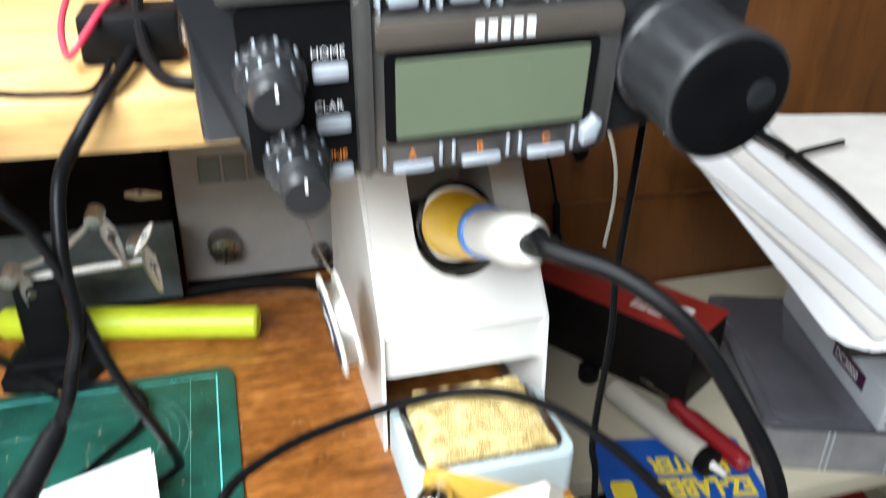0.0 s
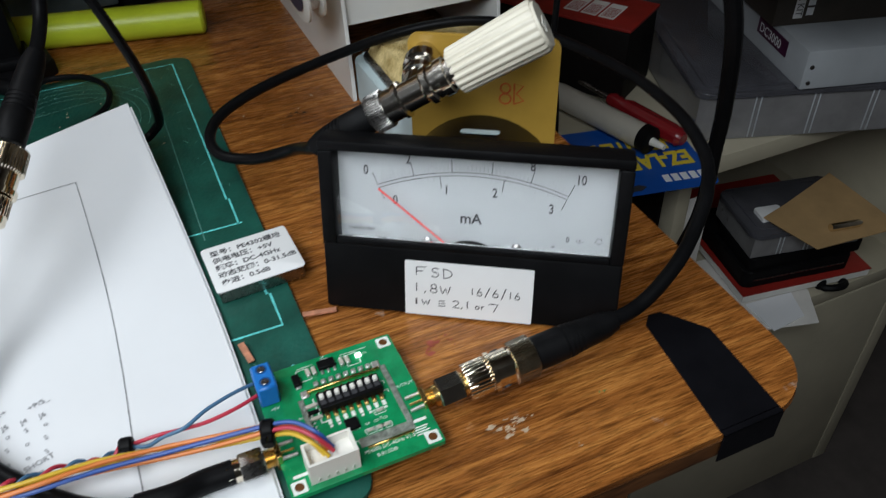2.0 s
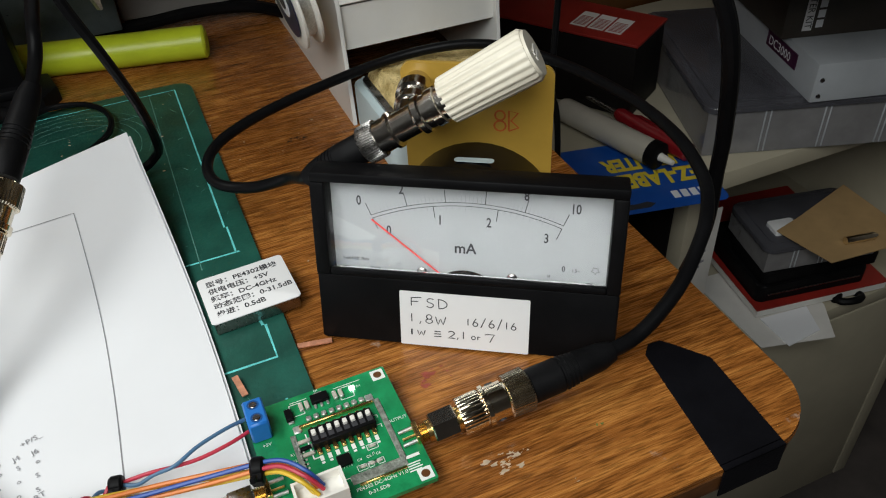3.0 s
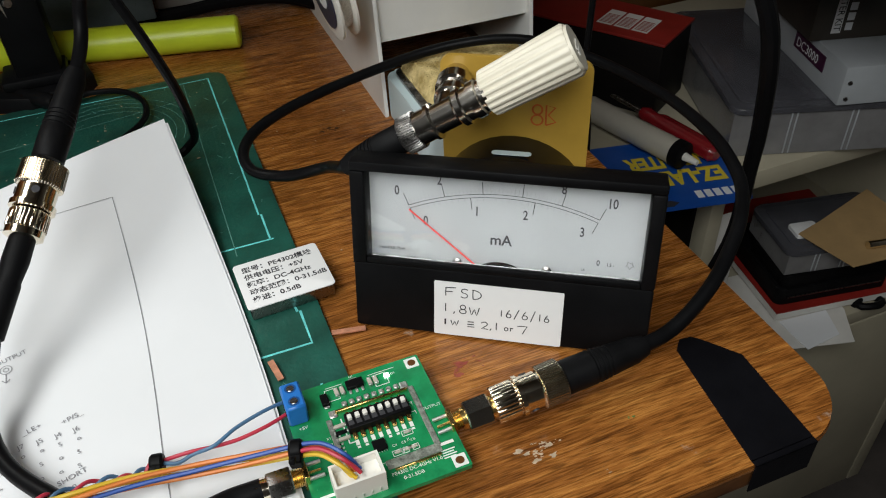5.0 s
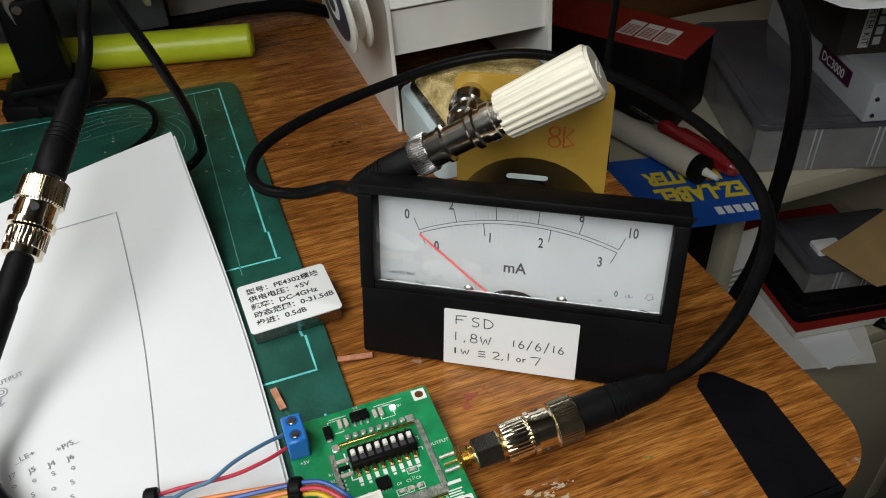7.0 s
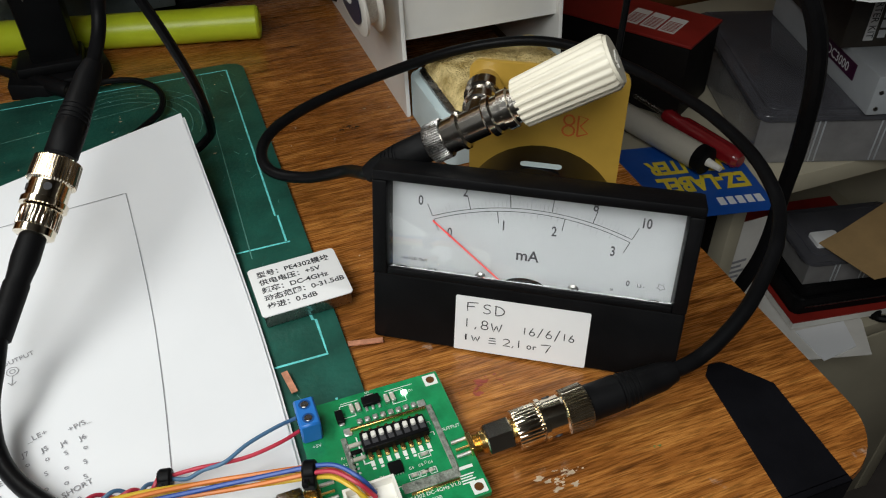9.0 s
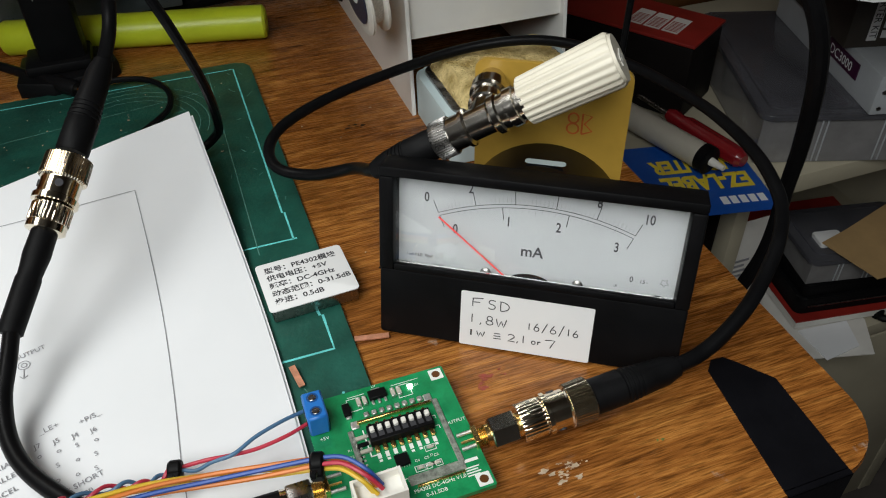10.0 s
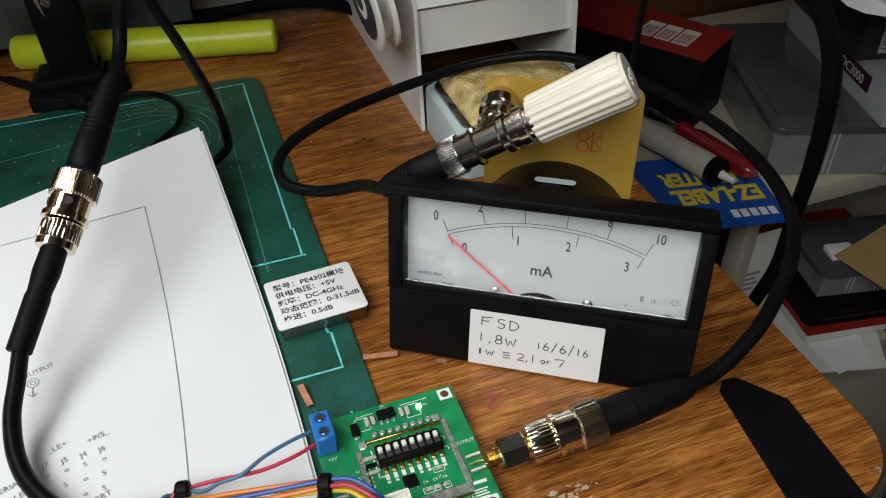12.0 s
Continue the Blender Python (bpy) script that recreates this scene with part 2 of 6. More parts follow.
M_LED = emit("lit_led", (0.75, 1.0, 0.85), 4.0)


# ---- mesh helpers ----
def axis_m(p, d, up=(0, 0, 1)):
    z = Vector(d).normalized()
    x = Vector(up).cross(z)
    if x.length < 1e-4:
        x = Vector((1, 0, 0))
    x.normalize()
    y = z.cross(x)
    m = Matrix((x, y, z)).transposed().to_4x4()
    m.translation = Vector(p)
    return m


def frame_m(p, u, w):
    """Local x along u, local y along w, local z square to both."""
    x = Vector(u).normalized()
    y = Vector(w)
    y = (y - x * y.dot(x)).normalized()
    z = x.cross(y)
    m = Matrix((x, y, z)).transposed().to_4x4()
    m.translation = Vector(p)
    return m


def box(bm, x0, x1, y0, y1, z0, z1, bev=0.0, seg=2, m=None):
    t = Matrix.Translation(((x0 + x1) / 2, (y0 + y1) / 2, (z0 + z1) / 2)) @ Matrix.Diagonal((x1 - x0, y1 - y0, z1 - z0, 1))
    r = bmesh.ops.create_cube(bm, size=1, matrix=t)
    vs = r["verts"]
    if bev:
        es = list({e for v in vs for e in v.link_edges})
        r2 = bmesh.ops.bevel(bm, geom=es, offset=bev, segments=seg, profile=0.5, affect="EDGES")
        vs = list({v for f in r2["faces"] for v in f.verts} | {v for v in vs if v.is_valid})
    if m is not None:
        bmesh.ops.transform(bm, matrix=m, verts=vs)
    return bm


def lathe(bm, prof, m, seg=24, ribs=0, depth=0.0, lo=0, hi=0):
    """A turned form: rings of (radius, height) along the local z of m; rings lo to hi carry that many ribs."""
    n = seg if not ribs else ribs * 4
    rings = []
    for i, (r, h) in enumerate(prof):
        ring = []
        for k in range(n):
            a = 2 * math.pi * k / n
            rr = r - (depth if ribs and lo <= i <= hi and k % 4 in (0, 1) else 0)
            ring.append(bm.verts.new(m @ Vector((rr * math.cos(a), rr * math.sin(a), h))))
        rings.append(ring)
    for a, b in zip(rings, rings[1:]):
        for k in range(n):
            bm.faces.new((a[k], a[(k + 1) % n], b[(k + 1) % n], b[k]))
    bm.faces.new(rings[0][::-1])
    bm.faces.new(rings[-1])
    return bm


def smooth_path(pts, step=6):
    p = [Vector(q) for q in pts]
    p = [p[0] * 2 - p[1]] + p + [p[-1] * 2 - p[-2]]
    out = []
    for i in range(1, len(p) - 2):
        a, b, c, d = p[i - 1 : i + 3]
        for k in range(step):
            t = k / step
            out.append(0.5 * (2 * b + (c - a) * t + (2 * a - 5 * b + 4 * c - d) * t * t + (3 * b - a - 3 * c + d) * t**3))
    out.append(p[-2])
    return out


def tube(bm, pts, r, seg=10, step=6, smooth=True):
    path = smooth_path(pts, step) if smooth else [Vector(q) for q in pts]
    rad = r if callable(r) else (lambda s: r)
    prev = None
    rings = []
    for i, q in enumerate(path):
        d = (path[min(i + 1, len(path) - 1)] - path[max(i - 1, 0)]).normalized()
        if prev is None:
            x = d.orthogonal().normalized()
        else:
            x = (prev - d * prev.dot(d)).normalized()
        prev = x
        y = d.cross(x)
        rr = rad(i / (len(path) - 1))
        rings.append([bm.verts.new(q + rr * (math.cos(2 * math.pi * k / seg) * x + math.sin(2 * math.pi * k / seg) * y)) for k in range(seg)])
    for a, b in zip(rings, rings[1:]):
        for k in range(seg):
            bm.faces.new((a[k], a[(k + 1) % seg], b[(k + 1) % seg], b[k]))
    bm.faces.new(rings[0][::-1])
    bm.faces.new(rings[-1])
    return bm


def prism(bm, poly, z0, z1, m=None, bev=0.0):
    """A flat outline in local x, y given thickness along local z."""
    lo = [bm.verts.new((x, y, z0)) for x, y in poly]
    hi = [bm.verts.new((x, y, z1)) for x, y in poly]
    n = len(poly)
    fs = [bm.faces.new(lo[::-1]), bm.faces.new(hi)]
    for k in range(n):
        fs.append(bm.faces.new((lo[k], lo[(k + 1) % n], hi[(k + 1) % n], hi[k])))
    vs = lo + hi
    if bev:
        es = list({e for e in fs[1].edges})
        r = bmesh.ops.bevel(bm, geom=es, offset=bev, segments=2, profile=0.5, affect="EDGES")
        vs = list({v for v in vs if v.is_valid} | {v for f in r["faces"] for v in f.verts})
    if m is not None:
        bmesh.ops.transform(bm, matrix=m, verts=vs)
    return bm


def rounded(x0, x1, y0, y1, r, n=5):
    out = []
    for cx, cy, a0 in ((x1 - r, y1 - r, 0), (x0 + r, y1 - r, 90), (x0 + r, y0 + r, 180), (x1 - r, y0 + r, 270)):
        for k in range(n + 1):
            a = radians(a0 + 90 * k / n)
            out.append((cx + r * math.cos(a), cy + r * math.sin(a)))
    return out


def stroke(bm, pts, w, h=0.00012, m=None):
    """A thin printed or drawn line of width w along points in local x, y."""
    for (x0, y0), (x1, y1) in zip(pts, pts[1:]):
        d = Vector((x1 - x0, y1 - y0))
        if d.length < 1e-7:
            continue
        d.normalize()
        nrm = Vector((-d.y, d.x)) * w / 2
        e = d * w * 0.3
        q = [(x0 - e.x + nrm.x, y0 - e.y + nrm.y), (x0 - e.x - nrm.x, y0 - e.y - nrm.y), (x1 + e.x - nrm.x, y1 + e.y - nrm.y), (x1 + e.x + nrm.x, y1 + e.y + nrm.y)]
        prism(bm, q, 0, h, m)
    return bm


def ribbon(bm, pts, w, m=None, lift=0.0):
    """One flat pen line of width w through points in local x, y."""
    q = [Vector((x, y)) for x, y in pts]
    rows = []
    for i, p in enumerate(q):
        d = (q[min(i + 1, len(q) - 1)] - q[max(i - 1, 0)]).normalized()
        nrm = Vector((-d.y, d.x)) * w / 2
        rows.append([bm.verts.new((p.x + k * nrm.x, p.y + k * nrm.y, lift)) for k in (1, -1)])
    for a, b in zip(rows, rows[1:]):
        bm.faces.new((a[0], a[1], b[1], b[0]))
    if m is not None:
        bmesh.ops.transform(bm, matrix=m, verts=[v for r in rows for v in r])
    return bm


def finish(bm):
    bmesh.ops.recalc_face_normals(bm, faces=bm.faces)
    for f in bm.faces:
        f.smooth = True
    for e in bm.edges:
        e.smooth = len(e.link_faces) == 2 and e.calc_face_angle(0) < 0.62


def mesh_of(name, bm, material):
    finish(bm)
    me = bpy.data.meshes.new(name)
    bm.to_mesh(me)
    bm.free()
    me.materials.append(material)
    return me


def part(name, bm, material, parent, label=""):
    ob = new(name, mesh_of(name, bm, material))
    ob.parent = parent
    if label:
        tagged(ob, label)
    return ob


def thing(name, m, label, category, group="", kind=""):
    ob = new(name)
    ob.empty_display_size = 0.01
    ob.matrix_world = m if isinstance(m, Matrix) else Matrix.Translation(m)
    return tagged(ob, label, category, group, kind)


def solid(name, bm, material, label, category, m=None, group="", kind=""):
    ob = new(name, mesh_of(name, bm, material))
    if m is not None:
        ob.matrix_world = m
    return tagged(ob, label, category, group, kind)


def B():
    return bmesh.new()


def text(name, words, size, m, material, parent, h=0.00012, align="LEFT", squash=1.0, shear=0.0, bold=0.0):
    """Lettering in the built-in font as a mesh, lying in local x, y of m."""
    cu = bpy.data.curves.new(name, "FONT")
    cu.body, cu.size, cu.extrude, cu.align_x, cu.shear = words, size, h / 2, align, shear
    cu.resolution_u, cu.offset = 3, bold * size
    tmp = bpy.data.objects.new(name, cu)
    scene.collection.objects.link(tmp)
    bpy.context.view_layer.update()
    me = bpy.data.meshes.new_from_object(tmp.evaluated_get(bpy.context.evaluated_depsgraph_get()))
    bpy.data.objects.remove(tmp)
    bpy.data.curves.remove(cu)
    me.transform(m @ Matrix.Translation((0, 0, h / 2)) @ Matrix.Diagonal((squash, 1, 1, 1)))
    me.materials.clear()
    me.materials.append(material)
    ob = new(name, me)
    ob.parent = parent
    return ob


# ---- setting ----
bm = B()
prism(bm, rounded(-1.15, 0.157, -0.1035, 0.48, 0.024, 10), -0.0024, 0.0, bev=0.0009)
desk = thing("desk", (0, 0, 0), "brown wood-grain laminate desk with rounded corner, scuffed", "desk")
desk.location = (0, 0, -0.75)
ob = part("desktop", bm, M_DESK, desk)
ob.location = (0, 0, 0.75)
bm = B()
prism(bm, rounded(-1.1504, 0.1574, -0.1039, 0.4804, 0.0244, 10), -0.0030, -0.0026)
prism(bm, rounded(-1.1494, 0.1564, -0.1029, 0.4794, 0.0234, 10), -0.0120, -0.0030)
prism(bm, rounded(-1.1474, 0.1544, -0.1009, 0.4774, 0.0214, 10), -0.0150, -0.0120)
ob = part("edge_band", bm, M_DESK_EDGE, desk, "darker wood-grain edge band")
ob.location = (0, 0, 0.75)
bm = B()
box(bm, 0.068, 0.093, -0.092, 0.45, 0.0, 0.7345, 0.002)
part("side_panel", bm, M_DESK_EDGE, desk, "dark brown end panel")
bm = B()
box(bm, -0.45, 0.0675, -0.088, -0.070, 0.20, 0.7345, 0.002)
part("front_panel", bm, M_DESK_EDGE, desk)
for lx, ly in ((-1.1, -0.06), (-1.1, 0.42)):
    bm = B()
    box(bm, lx - 0.02, lx + 0.02, ly - 0.02, ly + 0.02, 0, 0.7345, 0.003)
    part("leg", bm, M_DARKBOX, desk)

bm = B()
box(bm, -1.6, 1.6, -1.6, 1.2, -0.77, -0.75)
solid("floor", bm, M_FLOOR, "dark floor under the desk", "floor", kind="structure")
bm = B()
box(bm, -1.6, 1.6, 0.56, 0.60, -0.75, 1.9)
solid("wall_north", bm, M_BACKWOOD, "brown wood panel behind the desk", "wall", kind="structure")
bm = B()
box(bm, 0.170, 1.10, 0.530, 0.545, -0.75, 1.10, 0.001)
back_board = solid("wall_panel", bm, M_BACKWOOD, "brown wood board standing behind the cabinet", "panel", kind="structure")
bm = B()
box(bm, 0.170, 1.10, 0.5275, 0.5298, -0.062, -0.060)
part("trim", bm, M_DESK_EDGE, back_board)
for nm, b6 in (("wall_south", (-1.6, 1.6, -1.64, -1.6)), ("wall_west", (-1.64, -1.6, -1.6, 0.6)), ("wall_east", (1.6, 1.64, -1.6, 0.6))):
    bm = B()
    box(bm, *b6, -0.75, 1.9)
    solid(nm, bm, M_WALL, "plain painted wall of the room", "wall", kind="structure")
bm = B()
box(bm, -1.64, 1.64, -1.64, 0.6, 1.9, 1.94)
solid("ceiling", bm, M_WALL, "plain painted ceiling", "ceiling", kind="structure")

# pine shelf over the desk
bm = B()
box(bm, -0.95, 0.165, 0.134, 0.50, 0.168, 0.188, 0.0012)
pine_shelf = solid("pine_shelf", bm, M_PINE, "pale pine board shelf above the desk", "shelf", kind="structure")
bm = B()
box(bm, 0.150, 0.163, 0.46, 0.50, 0.0, 0.168)
box(bm, -0.94, -0.92, 0.16, 0.50, 0.0, 0.168)
part("support", bm, M_BACKWOOD, pine_shelf)

# ---- cutting mat, papers, tape ----
cutting_mat = thing("cutting_mat", (0, 0, 0), "worn green cutting mat with pale printed lines on the desk", "cutting mat")
bm = B()
prism(bm, rounded(-0.212, 0.0095, -0.079, 0.232, 0.008), 0.0003, 0.002, bev=0.0004)
part("sheet", bm, M_MAT, cutting_mat)
Z = Matrix.Translation((0, 0, 0.00202))


def mat_line(pts, w, material=M_MATLINE):
    bm = B()
    ribbon(bm, pts, w, Z, 0.00006)
    part("printed_line", bm, material, cutting_mat)


mat_line([(0.0, 0.2245), (0.0, 0.0845), (0.001, 0.0845), (0.001, 0.0655)], 0.0008)
mat_line([(0.0025, 0.0655), (-0.034, 0.0655)], 0.0009)
mat_line([(-0.001, 0.0345), (0.001, 0.018), (0.002, 0.018), (0.002, 0.0), (-0.028, 0.0)], 0.0010)
mat_line([(0.0, 0.2245), (-0.19, 0.2245)], 0.0007)
mat_line([(0.0, -0.02), (0.0, -0.068)], 0.0008)
for k in range(4):
    r = 0.030 + 0.0045 * k
    mat_line([(-0.058 + r * math.cos(radians(a)), 0.178 + r * math.sin(radians(a))) for a in range(-20, 130, 10)], 0.00035, M_MATFAINT)
mat_line([(-0.014, 0.224), (-0.014, 0.06)], 0.0004, M_MATFAINT)
mat_line([(-0.19, 0.178), (-0.016, 0.205)], 0.0004, M_MATFAINT)
random.seed(5)
bm = B()
for k in range(150):
    x, y, a = random.uniform(-0.2, 0.006), random.uniform(-0.06, 0.228), random.uniform(0, 3.14)
    s = random.uniform(0.001, 0.006)
    stroke(bm, [(x, y), (x + s * math.cos(a), y + s * math.sin(a))], random.uniform(0.0001, 0.00035), 0.00004, Z)
tagged(part("scratches", bm, M_MATFAINT, cutting_mat, "pale knife scratches"), kind="stuff")


# paper: a printed sheet that bows up over the leads beneath it
P_TR, P_BR = (-0.0275, 0.1355), (-0.0175, -0.0800)


def paper_z(s, t):
    """Height of the sheet; s runs from its left edge to its right, t from the near end to the far end."""
    hump = 0.0255 * max(0.0, (t - 0.55) / 0.45) ** 1.7 * (0.60 + 0.40 * s)
    crease = 0.0012 * math.exp(-(((s - 0.86) * 14) ** 2)) * max(0.0, 0.55 - t) * math.sin(22 * t + 9 * s)
    ripple = crease + 0.0013 * (1 + math.sin(3.4 * s + 1.2 * t + 0.6)) * t + 0.0004 * (1 + math.sin(11 * s + 5 * t))
    return 0.0042 + hump + ripple


def paper_xy(s, t):
    right = Vector(P_BR).lerp(Vector(P_TR), t)
    right.x += 0.0035 * math.sin(math.pi * t)
    return right + Vector((-0.200, -0.066)) * (1 - s)


def sheet(bm, dz, s0=0.0, s1=1.0, t0=0.0, t1=1.0, ns=40, nt=48, thick=0.00018):
    top, low = {}, {}
    for i in range(ns + 1):
        for j in range(nt + 1):
            s, t = s0 + (s1 - s0) * i / ns, t0 + (t1 - t0) * j / nt
            x, y = paper_xy(s, t)
            z = paper_z(s, t) + dz
            top[i, j], low[i, j] = bm.verts.new((x, y, z)), bm.verts.new((x, y, z - thick))
    for i in range(ns):
        for j in range(nt):
            bm.faces.new((top[i, j], top[i + 1, j], top[i + 1, j + 1], top[i, j + 1]))
            bm.faces.new((low[i, j], low[i, j + 1], low[i + 1, j + 1], low[i + 1, j]))
    rim = [(i, 0) for i in range(ns)] + [(ns, j) for j in range(nt)] + [(i, nt) for i in range(ns, 0, -1)] + [(0, j) for j in range(nt, 0, -1)]
    for a, b in zip(rim, rim[1:] + rim[:1]):
        bm.faces.new((top[b], top[a], low[a], low[b]))
    return bm


bm = sheet(B(), 0.0)
paper = solid("printed_sheet", bm, M_PAPER, "white printed circuit sheet bowing up over leads on the mat", "paper")
bm = sheet(B(), -0.0008, s0=0.0, s1=1.005, t0=-0.02, t1=0.992)
solid("paper_sheet", bm, M_PAPER, "white sheet lying under the printed one", "paper")


def on_paper(s, t, lift=0.00025):
    x, y = paper_xy(s, t)
    return Vector((x, y, paper_z(s, t) + lift))


def paper_line(pts, w=0.0004, n=16, material=M_INK):
    bm = B()
    path = []
    for (a, b), (c, d) in zip(pts, pts[1:]):
        path += [on_paper(a + (c - a) * k / n, b + (d - b) * k / n) for k in range(n + 1)]
    path = [p for i, p in enumerate(path) if i == 0 or (p - path[i - 1]).length > 1e-6]
    rows = []
    for i, p in enumerate(path):
        d = path[min(i + 1, len(path) - 1)] - path[max(i - 1, 0)]
        side = d.cross(Vector((0, 0, 1))).normalized() * w / 2
        rows.append((bm.verts.new(p - side), bm.verts.new(p + side)))
    for a, b in zip(rows, rows[1:]):
        bm.faces.new((a[0], a[1], b[1], b[0]))
    part("printed_line", bm, material, paper)


def paper_text(words, size, s, t, material=M_INK):
    o, ex, ey = on_paper(s, t, 0.0003), on_paper(s + 0.02, t, 0.0003), on_paper(s, t + 0.02, 0.0003)
    return text("printed_text", words, size, frame_m(o, ex - o, ey - o), material, paper, 0.00004)


def at_xy(x, y):
    """The sheet's s, t at a place of the desk."""
    s, t = 0.8, 0.5
    for _ in range(12):
        t = (y - P_BR[1] + 0.066 * (1 - s)) / (P_TR[1] - P_BR[1])
        s = 1 + (x - (P_BR[0] + (P_TR[0] - P_BR[0]) * t + 0.0035 * math.sin(math.pi * t))) / 0.200
    return s, t


FR = [at_xy(-0.0532, -0.0680), at_xy(-0.0535, -0.0297), at_xy(-0.0557, 0.0990), at_xy(-0.1062, 0.0917), at_xy(-0.1900, 0.0790)]
paper_line(FR, 0.00032, 30, M_INKGREY)
paper_line([at_xy(-0.0535, -0.0660), at_xy(-0.1500, -0.0640)], 0.0003, 30, M_INKGREY)
paper_line([at_xy(-0.0805, -0.0560), at_xy(-0.0545, -0.0562)], 0.0003, 10, M_INKGREY)
paper_line([at_xy(-0.0805, -0.0560), at_xy(-0.0805, -0.0655)], 0.0003, 10, M_INKGREY)
for words, size, x, y in (("OUTPUT", 0.0027, -0.1032, 0.0292), ("_LE+", 0.0030, -0.0945, -0.0058), ("+P/S_", 0.0030, -0.0825, -0.0056), ("J7", 0.0028, -0.0957, -0.0112), ("J5", 0.0028, -0.0902, -0.0110), ("J4", 0.0028, -0.0847, -0.0107), ("J6", 0.0028, -0.0792, -0.0103),
                          ("= SHORT", 0.0028, -0.0865, -0.0310), ("open", 0.0028, -0.0842, -0.0340), ("SERIAL", 0.0028, -0.1090, -0.0170), ("PARALLEL", 0.0028, -0.1110, -0.0228), (".5-CEL", 0.0028, -0.1070, -0.0270), ("PE4302", 0.0048, -0.1000, -0.0530), ("Attenuator", 0.0044, -0.1020, -0.0610), ("Page 1 of 1", 0.0030, -0.0780, -0.0610)):
    paper_text(words, size, *at_xy(x, y), M_INKGREY)
for r, row in enumerate(("o o S o", ". S o S", ". o o S")):
    for c, ch in enumerate(row.split()):
        if ch != ".":
            paper_text(ch, 0.0026, *at_xy(-0.0947 + 0.0055 * c, -0.0152 - 0.0056 * r + 0.0003 * c), M_INKGREY)
paper_line([at_xy(-0.1000 + 0.0019 * math.cos(radians(a)), 0.0268 + 0.0019 * math.sin(radians(a))) for a in range(0, 361, 30)], 0.00026, 2, M_INKGREY)
paper_line([at_xy(-0.1000 + 0.0009 * math.cos(radians(a)), 0.0268 + 0.0009 * math.sin(radians(a))) for a in range(0, 361, 45)], 0.00026, 2, M_INKGREY)
paper_line([at_xy(-0.1000, 0.0249), at_xy(-0.1000, 0.0212)], 0.00026, 3, M_INKGREY)
paper_line([at_xy(-0.1013, 0.0222), at_xy(-0.1000, 0.0208), at_xy(-0.0987, 0.0222)], 0.00026, 3, M_INKGREY)

# ---- panel meter ----
LEAN = math.atan(0.22)
U, V = Vector((0.839, -0.545, 0)), Vector((0.545, 0.839, 0))
UP = (V * math.sin(LEAN) + Vector((0, 0, 1)) * math.cos(LEAN))
METER = frame_m((0.022, 0.002, 0.0003), U, UP)
# local x along the face, y up the sloping face, z out of the face towards the viewer
meter = thing("panel_meter", METER, "black moving-coil panel meter with white dial standing on the desk", "meter")
X0, X1, YT = -0.0025, 0.1015, 0.0655
WX0, WX1, WY0, WY1 = 0.0025, 0.0968, 0.0300, 0.0620
bm = B()
prism(bm, rounded(X0, X1, 0.0008, 0.0272, 0.0012, 3), -0.0022, 0.0, bev=0.0006)
part("lower_panel", bm, M_BLACKPL, meter)
bm = B()
box(bm, X0 + 0.0004, X1 - 0.0004, 0.0008, 0.0215, -0.0105, -0.0023, 0.0005)
part("case_lower", bm, M_BLACKPL, meter)
for nm, b4 in (("bezel_top", (X0, X1, WY1, YT)), ("bezel_side", (X0, WX0, 0.0276, WY1)), ("bezel_side", (WX1, X1, 0.0276, WY1)), ("bezel_sill", (WX0, WX1, 0.0276, WY0))):
    bm = B()
    box(bm, b4[0], b4[1], b4[2], b4[3], -0.0018 if nm == "bezel_sill" else -0.0105, 0.0010, 0.0007)
    part(nm, bm, M_BLACKPL, meter)
bm = B()
box(bm, X0 + 0.001, X1 - 0.001, 0.0010, YT - 0.001, -0.0125, -0.0106)
part("case_back", bm, M_BLACKPL, meter)
bm = B()
lathe(bm, [(0.0275, -0.054), (0.0290, -0.052), (0.0290, -0.020), (0.031, -0.018), (0.031, -0.0126)], Matrix.Translation((0.048, 0.033, 0)), 40)
barrel = part("barrel", bm, M_BLACKGLOSS, meter, "round black moulded barrel behind the face")
# Pale patch stands in for the bright highlight on the glossy barrel.
bm = B()
prism(bm, rounded(-0.007, 0.007, -0.002, 0.002, 0.0015), 0, 0.0002, frame_m((0.0490, 0.0622, -0.026), (1, 0, 0), (0, 0, -1)))
part("barrel_highlight", bm, M_TRAY, barrel, "pale patch put on as the barrel's glossy highlight")
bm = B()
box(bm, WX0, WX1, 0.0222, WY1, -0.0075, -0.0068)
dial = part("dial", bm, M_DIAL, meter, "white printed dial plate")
DZ = -0.0067


def dial_stroke(pts, w, material=M_INK, nm="scale_mark"):
    bm = B()
    ribbon(bm, pts, w, Matrix.Translation((0, 0, DZ)), 0.00005)
    part(nm, bm, material, dial)


PIV, R3, R10 = Vector((0.0495, -0.0318)), 0.0852, 0.0864
A0, A1 = 112.6, 68.3


def polar(r, a):
    return (PIV.x + r * math.cos(radians(a)), PIV.y + r * math.sin(radians(a)))


def pol(f, r):
    return polar(r, A0 + (A1 - A0) * f)


